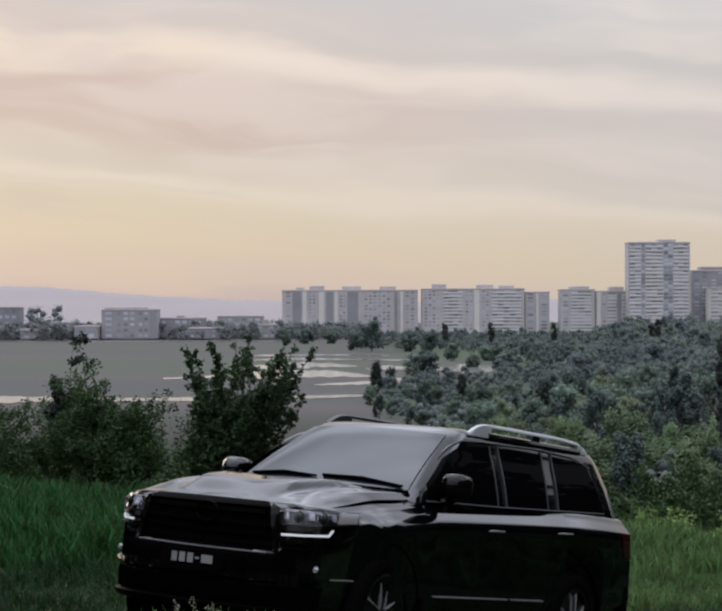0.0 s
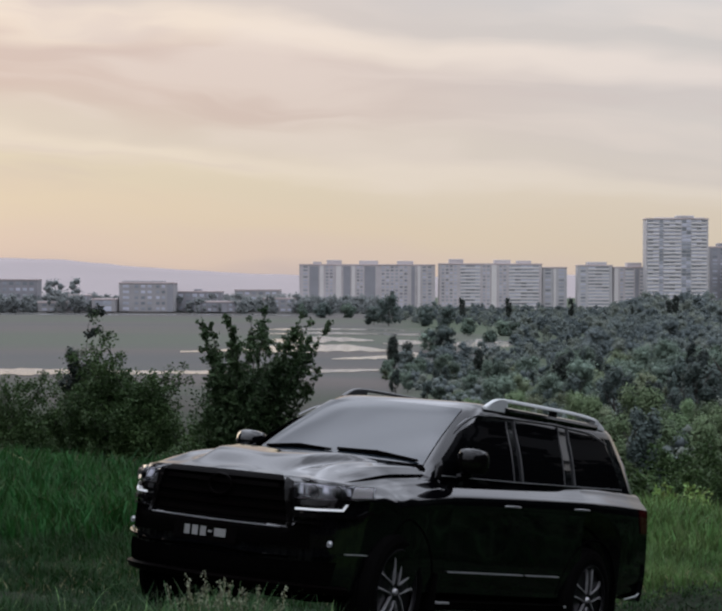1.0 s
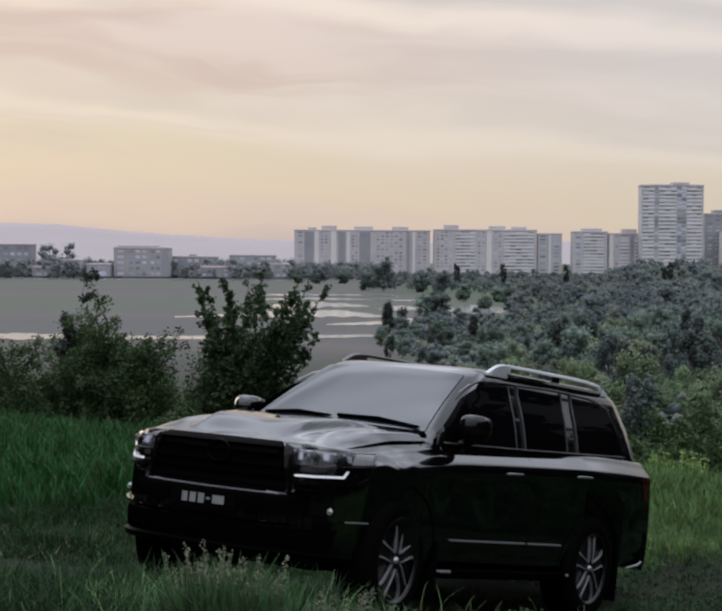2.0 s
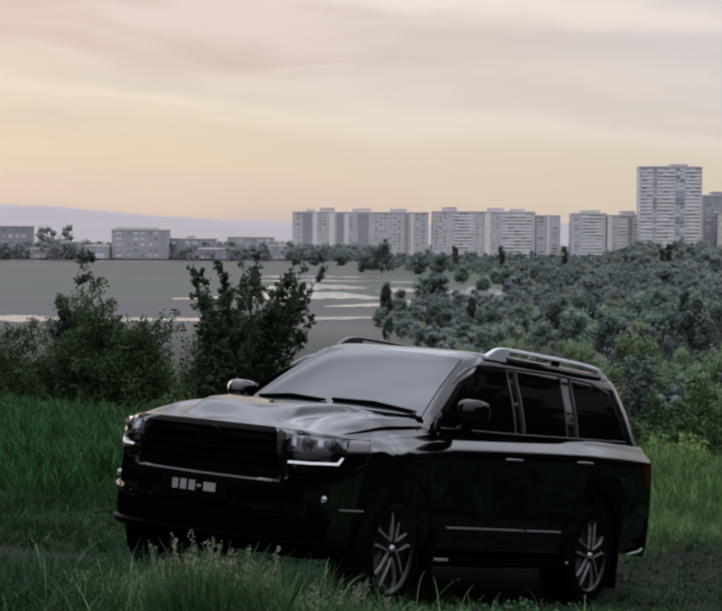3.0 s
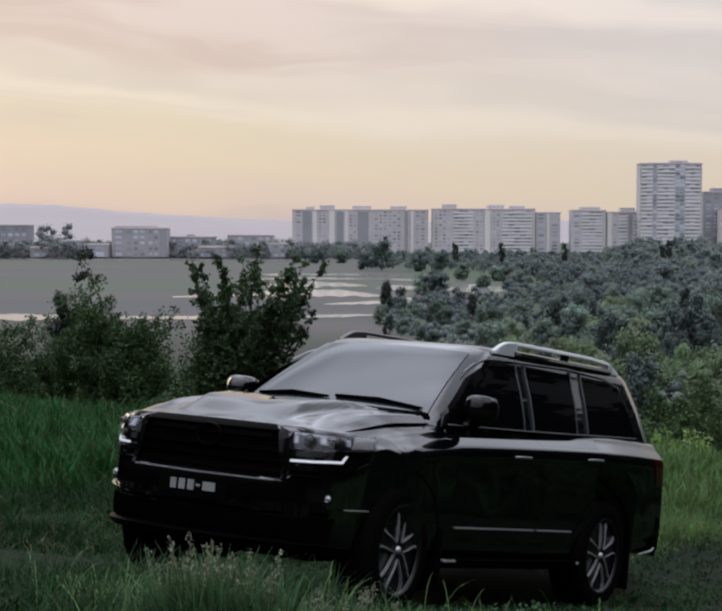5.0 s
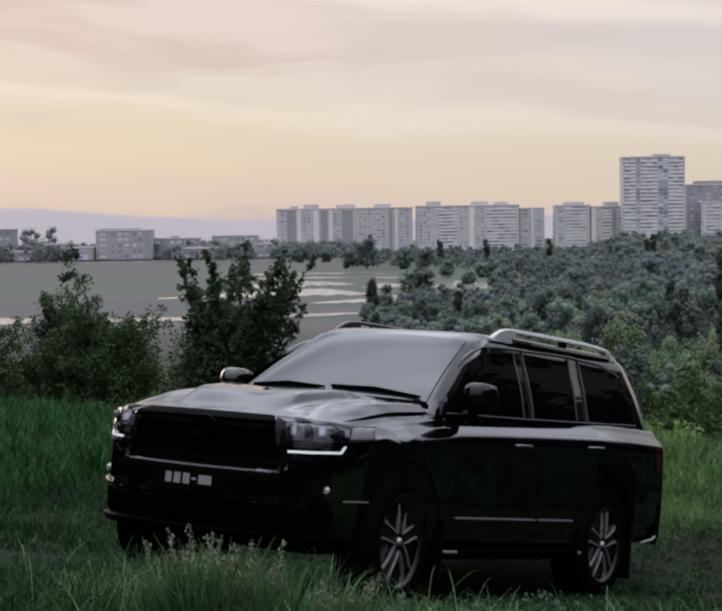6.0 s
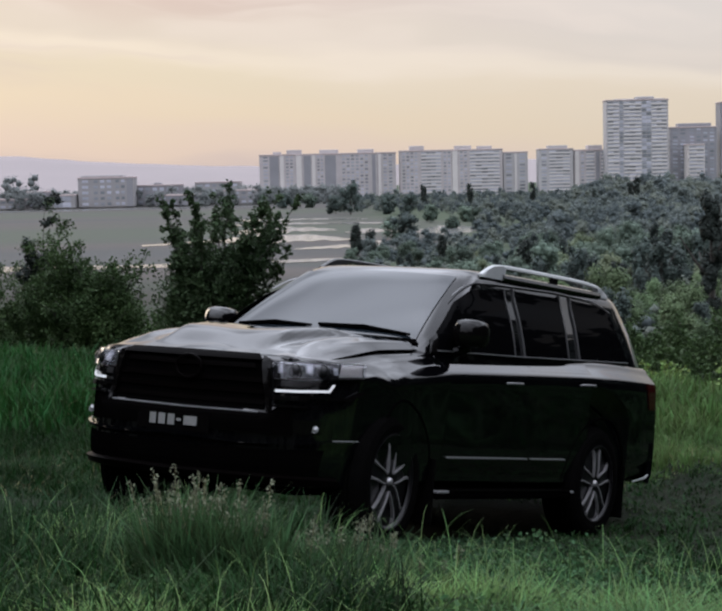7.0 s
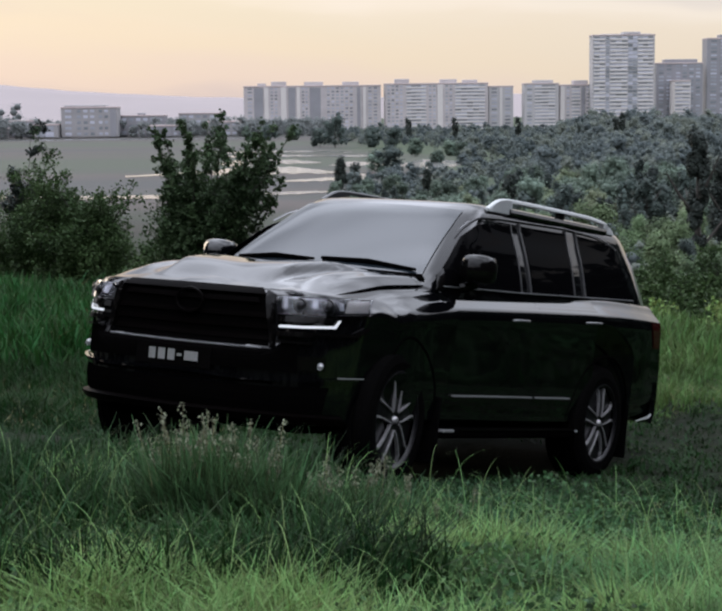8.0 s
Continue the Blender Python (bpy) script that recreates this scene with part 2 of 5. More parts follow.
white_bar = mat("plate_marks", (.14, .14, .135), .5, vary=.2, scale=90)

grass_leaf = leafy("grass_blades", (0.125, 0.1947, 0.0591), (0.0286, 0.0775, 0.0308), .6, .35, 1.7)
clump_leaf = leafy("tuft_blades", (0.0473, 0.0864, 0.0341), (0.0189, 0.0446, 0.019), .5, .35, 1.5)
# a much darker green, with the shade round car and track in it
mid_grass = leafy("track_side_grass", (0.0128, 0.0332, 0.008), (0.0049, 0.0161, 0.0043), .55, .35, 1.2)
# yellow-green, and brightened to stand for the more open light on the right
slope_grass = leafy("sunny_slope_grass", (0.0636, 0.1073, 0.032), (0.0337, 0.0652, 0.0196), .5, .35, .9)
# bank green lowered to hold the shade of the trees beside it
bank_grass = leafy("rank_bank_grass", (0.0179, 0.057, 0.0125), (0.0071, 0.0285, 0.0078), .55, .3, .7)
grass_dry = leafy("dry_grass", (0.15, 0.1275, 0.0675), (0.0975, 0.09, 0.045), .4, .2, 1.5)
grass_pale = leafy("pale_long_grass", (0.1275, 0.1875, 0.0675), (0.075, 0.135, 0.045), .4, .3, 1.0)
trim_dark = mat("dark_satin_trim", (.16, .16, .165), .3, metal=.5, vary=.2, scale=20)
frame_grey = mat("satin_dark_frame", (.014, .014, .015), .4, vary=.2, scale=20)
seed = leafy("grass_seed_heads", (0.1275, 0.135, 0.09), (0.09, 0.0975, 0.0675), .4, .2, 3)
bush_leaf = leafy("bush_leaves", (0.0343, 0.058, 0.0189), (0.0166, 0.032, 0.013), .16, .18, .8)
young_leaf = leafy("small_tree_leaves", (0.034, 0.0544, 0.0221), (0.017, 0.0323, 0.0153), .16, .2, 1.2)
weed_leaf = leafy("shrub_leaves", (0.1064, 0.1575, 0.0459), (0.0709, 0.1141, 0.0351), .45, .3, .5)
# wood_leaf is greyed to carry some of the valley haze
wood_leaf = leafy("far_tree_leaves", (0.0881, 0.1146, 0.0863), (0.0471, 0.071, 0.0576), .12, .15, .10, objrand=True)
near_leaf = leafy("slope_tree_leaves", (0.0762, 0.1082, 0.0532), (0.0421, 0.0656, 0.0346), .15, .18, .10, objrand=True)
pale_leaf = leafy("far_pale_leaves", (0.0887, 0.1053, 0.0612), (0.0551, 0.0685, 0.0453), .12, .18, .10, objrand=True)
# the lake haze is put into this pale grey
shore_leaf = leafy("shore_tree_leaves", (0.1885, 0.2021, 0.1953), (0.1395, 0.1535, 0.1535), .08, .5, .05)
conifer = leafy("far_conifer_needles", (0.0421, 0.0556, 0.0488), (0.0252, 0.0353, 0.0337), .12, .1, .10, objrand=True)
# haze is mixed into these three leaf colours: paler, bluer, less contrast
haze_wood_leaf = leafy("distant_tree_leaves", (0.1254, 0.1456, 0.1361), (0.0896, 0.1092, 0.1058), .07, .45, .02)
haze_dark_leaf = leafy("distant_evergreen_leaves", (0.0819, 0.0988, 0.0983), (0.0614, 0.078, 0.0794), .07, .35, .02)
haze_pale_leaf = leafy("distant_pale_leaves", (0.1434, 0.1612, 0.1361), (0.1101, 0.1274, 0.1109), .07, .45, .02)
dark_leaf = leafy("poplar_leaves", (0.0235, 0.0291, 0.0246), (0.0157, 0.0213, 0.019), .25, .1, .3)
bark = mat("bark", (.035, .030, .025), .9, vary=.4, scale=9, bump=.6, bump_scale=25)


# ---- the ground ----
# past s = 12 the unseen rise is added to darken the car's reflections
HILL = [(-6000, -16.2), (-2000, -16.2), (-300, -16), (-135, -12.6), (-71, -9.9), (-40, -7.2), (-22.7, -4.3), (-16, -1.9), (-12.7, -.85), (-8, -.40), (-4, -.28), (-1.4, -.247), (1.8, .317), (5, .84), (8, 1.0), (12, 1.06), (20, 2.2), (40, 9), (80, 24), (160, 45), (400, 80), (6000, 120)]


S_AT = np.concatenate([-np.geomspace(6000, .5, 700), np.linspace(-.49, .49, 60), np.geomspace(.5, 6000, 700)])
S_W = .25 + .06 * np.abs(S_AT)
Z_AT = sum(np.interp(S_AT + S_W * k, [p[0] for p in HILL], [p[1] for p in HILL]) for k in (-1, -.5, 0, .5, 1)) / 5


def ground_z(x, y):
    """Height of the hill, its foot and the valley (of one place or of arrays)."""
    s = -0.556 * x - 0.831 * y
    z = np.interp(s, S_AT, Z_AT)
    near = np.clip((np.abs(y) + np.abs(x) * .4 - 1.2) / 2.3, 0, 1) * np.clip((s + 70) / 10, 0, 1)
    z = z + near * (.045 * np.sin(x * 1.1 + 1.3 * np.sin(y * .7)) * np.sin(y * .9 + .5) + .02 * np.sin(x * 2.9 + 2) * np.sin(y * 3.3 + np.sin(x * 1.7)))
    return float(z) if np.ndim(z) == 0 else z


def ground_material():
    m = bpy.data.materials.new("hill_and_valley_soil")
    m.use_nodes = True
    N, L = m.node_tree.nodes, m.node_tree.links
    b = N["Principled BSDF"]
    b.inputs["Roughness"].default_value = .95
    b.inputs["Specular IOR Level"].default_value = .05
    tc = N.new("ShaderNodeTexCoord").outputs["Object"]
    sp = N.new("ShaderNodeSeparateXYZ")
    L.new(tc, sp.inputs[0])

    def nz(scale, detail, vec=tc):
        n = N.new("ShaderNodeTexNoise")
        n.inputs["Scale"].default_value, n.inputs["Detail"].default_value = scale, detail
        L.new(vec, n.inputs["Vector"])
        return n.outputs["Fac"]

    def mixc(fac, a, b2):
        n = N.new("ShaderNodeMix")
        n.data_type = "RGBA"
        for k, v in ((0, fac), (6, a), (7, b2)):
            if isinstance(v, tuple):
                n.inputs[k].default_value = (*v, 1)
            else:
                L.new(v, n.inputs[k])
        return n.outputs[2]

    def rng(v, a, c):
        n = N.new("ShaderNodeMapRange")
        n.inputs[1].default_value, n.inputs[2].default_value = a, c
        L.new(v, n.inputs[0])
        return n.outputs[0]

    # near soil is almost black, with the shade under grass and car in it
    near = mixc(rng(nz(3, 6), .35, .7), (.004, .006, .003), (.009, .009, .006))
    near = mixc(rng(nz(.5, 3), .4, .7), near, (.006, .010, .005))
    # mudflat: long flat streaks of grey-brown silt and thin green
    mp = N.new("ShaderNodeMapping")
    mp.inputs["Scale"].default_value = (.004, .016, 1)
    L.new(tc, mp.inputs[0])
    mud = mixc(rng(nz(1.0, 6, mp.outputs[0]), .38, .62), (.064, .057, .053), (.053, .053, .051))
    mp2 = N.new("ShaderNodeMapping")
    mp2.inputs["Scale"].default_value = (.0016, .004, 1)
    L.new(tc, mp2.inputs[0])
    mud = mixc(rng(nz(1.0, 3, mp2.outputs[0]), .42, .6), mud, (.054, .059, .047))
    far = rng(sp.outputs[2], -11.5, -14.8)
    # under the wood the soil is dark and overgrown
    dv = N.new("ShaderNodeMath")
    dv.operation = "DIVIDE"
    L.new(sp.outputs[0], dv.inputs[0])
    L.new(sp.outputs[1], dv.inputs[1])
    wob = N.new("ShaderNodeMath")
    wob.operation = "MULTIPLY_ADD"
    L.new(nz(.012, 4), wob.inputs[0])
    wob.inputs[1].default_value = .06
    band = N.new("ShaderNodeMath")
    band.operation = "SUBTRACT"
    L.new(rng(sp.outputs[1], 385, 430), band.inputs[0])
    L.new(rng(sp.outputs[1], 640, 720), band.inputs[1])
    shift = N.new("ShaderNodeMath")
    shift.operation = "MULTIPLY_ADD"
    L.new(band.outputs[0], shift.inputs[0])
    shift.inputs[1].default_value = -.052
    L.new(dv.outputs[0], shift.inputs[2])
    L.new(shift.outputs[0], wob.inputs[2])
    wood = mixc(rng(nz(.2, 5), .35, .65), (.034, .046, .030), (.052, .062, .042))
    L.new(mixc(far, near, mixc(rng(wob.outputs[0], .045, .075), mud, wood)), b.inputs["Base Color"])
    bp = N.new("ShaderNodeBump")
    bp.inputs["Strength"].default_value, bp.inputs["Distance"].default_value = .5, .03
    L.new(nz(18, 5), bp.inputs["Height"])
    L.new(bp.outputs[0], b.inputs["Normal"])
    return m


def build_ground():
    bm = bmesh.new()
    n = 180
    rs = [.35 * k for k in range(1, 90)] + [31.2 * 1.075 ** k for k in range(1, 72)]
    c = bm.verts.new((0, -8, ground_z(0, -8)))
    prev = None
    for r in rs:
        ring = []
        for i in range(n):
            a = 2 * math.pi * i / n
            x, y = r * math.cos(a), -8 + r * math.sin(a)
            ring.append(bm.verts.new((x, y, ground_z(x, y))))
        for i in range(n):
            if prev:
                bm.faces.new((prev[i], ring[i], ring[(i + 1) % n], prev[(i + 1) % n]))
            else:
                bm.faces.new((c, ring[i], ring[(i + 1) % n]))
        prev = ring
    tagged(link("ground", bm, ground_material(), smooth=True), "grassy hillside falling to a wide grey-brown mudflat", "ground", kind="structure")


build_ground()

# ---- the car ----
ZS = [(-2.62, 1.32), (-1.7, 1.32), (-.8, 1.29), (0, 1.255), (.85, 1.21), (1.3, 1.165), (1.7, 1.138), (2.1, 1.105), (2.4, 1.065)]
ZT = [(-2.62, 1.33), (-.8, 1.31), (.6, 1.29), (.95, 1.28), (1.3, 1.258), (1.7, 1.226), (2.0, 1.193), (2.2, 1.152), (2.3, 1.108), (2.4, 1.07)]
YW = [(-2.62, .968), (-2.2, .985), (-1.42, .988), (-.8, .965), (0, .96), (.8, .965), (1.42, .99), (1.9, .98), (2.4, .96)]
ZB = [(-2.62, .50), (-2.0, .44), (-.9, .40), (.9, .40), (1.9, .38), (2.4, .36)]


def body_half(x):
    """Half a cross-section of the lower body, from the middle of the floor to the middle of the top."""
    zs, zt, yw, zb = curve(x, ZS), curve(x, ZT), curve(x, YW), curve(x, ZB)
    c = 1 - .45 * smoothstep(1.75, 2.25, x)
    flat = [(0, zb), (.55, zb), (yw - .09, zb + .01), (yw - .055, zb + .07), (yw - .03, .60), (yw - .02, .78), (yw - .008, .95), (yw - .001, zs - .155 * c), (yw - .030, zs - .102 * c), (yw - .092, zs - .050 * c), (yw - .15, zs + .004)]
    return flat + [(.62, zs * .45 + zt * .55 + .006), (.42, zt - .004), (.2, zt - .008), (0, zt - .004)]


def warp(x, y, z):
    """Rounds nose and tail in plan and shapes the front in profile."""
    w = smoothstep(1.25, 2.33, x)
    mid = curve(z, [(.30, .14), (.40, .03), (.52, -.004), (.60, 0), (.74, .004), (.775, .07), (.95, .085), (1.06, .105), (1.13, .17), (1.3, .2)])
    end = curve(z, [(.30, .14), (.40, .03), (.52, -.004), (.60, 0), (.90, .0), (1.06, .045), (1.13, .14), (1.3, .2)])
    prof = mid + (end - mid) * smoothstep(.54, .66, abs(y))
    x2 = x - w * (.46 * (abs(y) / .98) ** 4 + prof)
    r = smoothstep(-1.9, -2.62, x)
    tail = curve(z, [(.3, .16), (.5, .02), (.7, 0), (1.0, .05), (1.35, .12)])
    return x2 + r * (.12 * (abs(y) / .97) ** 8 + tail), y, z


def front(y, z, out=0.0):
    """A point on the nose."""
    x = warp(2.33, y, z)[0]
    d = Vector((1, (4 * .46 / .98) * (y / .98) * abs(y / .98) ** 2, 0)).normalized()
    return Vector((x, y, z)) + d * out


def smooth_section(pts, k=3):
    out = []
    n = len(pts)
    for i in range(n - 1):
        p0, p1, p2, p3 = pts[max(i - 1, 0)], pts[i], pts[i + 1], pts[min(i + 2, n - 1)]
        for j in range(k):
            u = j / k
            f = lambda a, b, c, d: b + .5 * u * (c - a + u * (2 * a - 5 * b + 4 * c - d + u * (3 * (b - c) + d - a)))
            out.append((f(p0[0], p1[0], p2[0], p3[0]), f(p0[1], p1[1], p2[1], p3[1])))
    return out + [pts[-1]]


def loft_body():
    bm = bmesh.new()
    xs = [-2.62 + 4.95 * i / 66 for i in range(67)]
    rings = []
    for x in xs:
        half = smooth_section(body_half(x))
        full = half + [(-y, z) for y, z in half[-2:0:-1]]
        rings.append([bm.verts.new(warp(x, y, z)) for y, z in full])
    n = len(rings[0])
    for p, q in zip(rings, rings[1:]):
        for i in range(n):
            bm.faces.new((p[i], p[(i + 1) % n], q[(i + 1) % n], q[i]))
    # nose and tail closed by strips between the two halves
    h = n // 2
    for ring, flip in ((rings[0], False), (rings[-1], True)):
        cols = [ring[0]]
        prevrow = None
        for i in range(0, h + 1):
            a, b = ring[i], ring[(n - i) % n]
            steps = 14
            if i in (0, h):
                row = [a]
            else:
                row = [a]
                xbase = 2.33 if flip else -2.62
                for k in range(1, steps):
                    y = a.co.y + (b.co.y - a.co.y) * k / steps
                    row.append(bm.verts.new(warp(xbase, y, a.co.z)))
                row.append(b)
            if prevrow:
                if len(prevrow) == 1:
                    for k in range(len(row) - 1):
                        bm.faces.new((prevrow[0], row[k], row[k + 1]))
                elif len(row) == 1:
                    for k in range(len(prevrow) - 1):
                        bm.faces.new((prevrow[k], row[0], prevrow[k + 1]))
                else:
                    for k in range(len(row) - 1):
                        bm.faces.new((prevrow[k], row[k], row[k + 1], prevrow[k + 1]))
            prevrow = row
    bmesh.ops.recalc_face_normals(bm, faces=bm.faces)
    return bm


def cut_wells(ob):
    """Cuts the four wheel arches out of the body."""
    bm = bmesh.new()
    for x in (1.49, -1.425):
        for s in (1, -1):
            ring0, ring1 = [], []
            n = 40
            for i in range(n):
                a = 2 * math.pi * i / n
                px, pz = x + .495 * math.cos(a), .42 + .475 * math.sin(a)
                ring0.append(bm.verts.new((px, s * .56, pz)))
                ring1.append(bm.verts.new((px, s * 1.15, pz)))
            for i in range(n):
                bm.faces.new((ring0[i], ring0[(i + 1) % n], ring1[(i + 1) % n], ring1[i]))
            bm.faces.new(ring0)
            bm.faces.new(ring1)
    bmesh.ops.recalc_face_normals(bm, faces=bm.faces)
    cutter = link("cutter", bm, matt_black)
    mod = ob.modifiers.new("arches", "BOOLEAN")
    mod.object, mod.operation, mod.solver = cutter, "DIFFERENCE", "EXACT"
    dg = bpy.context.evaluated_depsgraph_get()
    me = bpy.data.meshes.new_from_object(ob.evaluated_get(dg))
    ob.modifiers.clear()
    ob.data = me
    me.materials.clear()
    me.materials.append(paint)
    for p in me.polygons:
        p.material_index = 0
    bpy.data.objects.remove(cutter)
    me.set_sharp_from_angle(angle=radians(38))


# cabin: a rounded plan that leans in towards the roof
def cabin_w(z):
    return curve(z, [(1.18, .885), (1.30, .858), (1.5, .782), (1.65, .708), (1.74, .676), (1.775, .655), (1.80, .618), (1.86, .57)])


def cabin_ends(z):
    xf = curve(z, [(1.18, 1.14), (1.30, 1.00), (1.45, .80), (1.60, .585), (1.72, .40), (1.80, .24), (1.86, .10)])
    xr = curve(z, [(1.18, -2.56), (1.30, -2.53), (1.50, -2.47), (1.65, -2.39), (1.76, -2.29), (1.82, -2.22), (1.88, -2.14)])
    return xf, xr


def cabin_lift(x):
    return .030 * (.2 - max(-2.2, min(.9, x))) / 1.2 if x < .2 else 0.0


def cabin_side(x, z, out=0.0):
    z0 = z - cabin_lift(x) * smoothstep(1.3, 1.75, z)
    w = cabin_w(z0)
    xf, xr = cabin_ends(z0)
    c, h = (xf + xr) / 2, (xf - xr) / 2
    u = min(.995, abs((x - c) / h))
    y = w * (1 - u ** 14) ** (1 / 14)
    dw = (cabin_w(z0 - .02) - cabin_w(z0 + .02)) / .04
    du = (u ** 13) * (w / h) * (1 - u ** 14) ** (-13 / 14) * (1 if x > c else -1)
    nv = Vector((min(3, max(-3, du)), 1, dw)).normalized()
    return Vector((x, y, z)) + nv * out


def cabin_front(y, z, out=0.0, rear=False):
    w = cabin_w(z)
    xf, xr = cabin_ends(z)
    c, h = (xf + xr) / 2, (xf - xr) / 2
    u = min(.97, abs(y) / w)
    k = h * (1 - u ** 14) ** (1 / 14) - (.10 * u * u if not rear else .03 * u * u)
    x = c - k if rear else c + k
    return Vector((x + (-out if rear else out) * .75, y, z + (0 if rear else out * .65)))


def loft_cabin():
    bm = bmesh.new()
    levels = [1.16, 1.24, 1.32, 1.42, 1.52, 1.62, 1.70, 1.745, 1.78, 1.80]
    n = 96
    rings = []

    def ring_at(z, shrink=1.0, dz=0.0):
        w = cabin_w(z)
        xf, xr = cabin_ends(z)
        c, h = (xf + xr) / 2, (xf - xr) / 2
        ring = []
        for i in range(n):
            a = 2 * math.pi * (i + .5) / n
            ca, sa = math.cos(a), math.sin(a)
            r = (abs(ca) ** 14 + abs(sa) ** 14) ** (-1 / 14)
            u, v = r * ca * shrink, r * sa * shrink
            x = c + h * u - (.10 * v * v if u > .8 * shrink else 0) * smoothstep(.8, .99, u / shrink)
            y = w * v
            ring.append(bm.verts.new((x, y, z + dz + cabin_lift(x) * smoothstep(1.3, 1.75, z))))
        return ring
    for z in levels:
        rings.append(ring_at(z))
    rings.append(ring_at(1.80, .955, .013))
    rings.append(ring_at(1.80, .86, .022))
    rings.append(ring_at(1.80, .62, .030))
    rings.append(ring_at(1.80, .3, .033))
    for p, q in zip(rings, rings[1:]):
        for i in range(n):
            bm.faces.new((p[i], p[(i + 1) % n], q[(i + 1) % n], q[i]))
    bm.faces.new(rings[-1])
    bm.faces.new(rings[0][::-1])
    bmesh.ops.recalc_face_normals(bm, faces=bm.faces)
    return bm


def patch(fn, low, high, n=12, m=8, out=.004, thick=.004, mid=(0, 0, 1.2)):
    """A skin between a lower and an upper line of the same surface."""
    def along(line, u):
        k = u * (len(line) - 1)
        i = min(int(k), len(line) - 2)
        return tuple(a + (b - a) * (k - i) for a, b in zip(line[i], line[i + 1]))
    bm = bmesh.new()
    grid = []
    for j in range(m + 1):
        row = []
        for i in range(n + 1):
            p, q = along(low, i / n), along(high, i / n)
            t = j / m
            row.append(fn(p[0] + (q[0] - p[0]) * t, p[1] + (q[1] - p[1]) * t, out))
        grid.append(row)
    sheet(bm, grid, thick, mid)
    return bm


def mirror_y(bm):
    for v in bm.verts:
        v.co.y = -v.co.y
    bmesh.ops.reverse_faces(bm, faces=bm.faces)
    return bm


def side_body(x, z, out=0.0):
    """A point on the body's left side."""
    zs, yw = curve(x, ZS), curve(x, YW)
    pts = smooth_section(body_half(x))[6:]
    zz = [p[1] for p in pts[:26]]
    yy = [p[0] for p in pts[:26]]
    y = float(np.interp(z, zz, yy))
    wx, wy, wz = warp(x, y, z)
    return Vector((wx, wy + out, wz))


FRONT_AXLE, REAR_AXLE = 1.49, -1.425


def wheel(parent, x, side):
    bm = bmesh.new()
    lathe(bm, [(.10, .10), (.262, .10), (.268, .02), (.262, -.12), (.10, -.12), (.10, .10)], 40)
    w = part("wheel", bm, dark_alloy, parent, "large dark alloy wheel with split spokes", True)
    steer = 5 if x > 0 else 0
    w.matrix_basis = Matrix.Translation((x, side * .835, .42)) @ pose(0, 0, 0, 0, 0, steer if side > 0 else 180 + steer)
    bm = bmesh.new()
    prof = [(.268, .115), (.285, .135), (.33, .142), (.375, .132), (.405, .108), (.414, .07), (.402, .066), (.402, .056), (.418, .052), (.418, .01), (.404, .007), (.404, -.007), (.418, -.01), (.418, -.052), (.402, -.056), (.402, -.066), (.414, -.07), (.405, -.108), (.375, -.132), (.33, -.142), (.285, -.135), (.268, -.115)]
    lathe(bm, prof, 56)
    part("tyre", bm, rubber, w, "black rubber tyre")
    bm = bmesh.new()
    lathe(bm, [(.262, .118), (.282, .128), (.286, .134), (.276, .137), (.266, .130), (.258, .118)], 56)
    part("rim", bm, dark_alloy, w, "", True)
    # five broad dark spokes, each with two machined edges
    models = []
    for kind in (0, -1, 1):
        bm = bmesh.new()
        if kind:
            path = [(.050, kind * .030), (.10, kind * .036), (.17, kind * .040), (.222, kind * .047), (.262, kind * .070)]
            hw = [.0036, .0038, .0045, .0070, .0105]
            up = [.126, .131, .128, .122, .113]
            deep = .02
        else:
            path = [(.030, 0), (.10, 0), (.17, 0), (.225, 0), (.264, 0)]
            hw = [.030, .033, .036, .043, .060]
            up = [.116, .120, .117, .111, .103]
            deep = .045
        rows = []
        for (r, z), h, t in zip(path, hw, up):
            rows.append([bm.verts.new((r, t - deep, z - h * 1.15)), bm.verts.new((r, t, z - h)), bm.verts.new((r, t, z + h)), bm.verts.new((r, t - deep, z + h * 1.15))])
        for p, q in zip(rows, rows[1:]):
            for j in range(4):
                bm.faces.new((p[j], p[(j + 1) % 4], q[(j + 1) % 4], q[j]))
        bm.faces.new(rows[0])
        bm.faces.new(rows[-1][::-1])
        bmesh.ops.recalc_face_normals(bm, faces=bm.faces)
        models.append(bm)
    turns = [Matrix.Rotation(2 * math.pi * i / 5 - math.pi / 2, 4, "Y") for i in range(5)]
    for bm, nm, m, lab in zip(models, ("spoke", "spoke_edge", "spoke_edge"), (dark_alloy, machined, machined), ("broad dark spoke", "thin machined edge", "thin machined edge")):
        o = part(nm, bm, m, w, lab)
        o.matrix_basis = turns[0]
        for m4 in turns[1:]:
            share(o, w, m4, lab)
    bm = bmesh.new()
    lathe(bm, [(.002, .136), (.014, .135), (.020, .131), (.024, .120), (.030, .10)], 24)
    part("hub_cap", bm, machined, w, "silver hub cap", True)
    bm = bmesh.new()
    lathe(bm, [(.06, .03), (.19, .03), (.19, .0), (.06, .0)], 32)
    part("brake_disc", bm, dark_alloy, w, "", True)


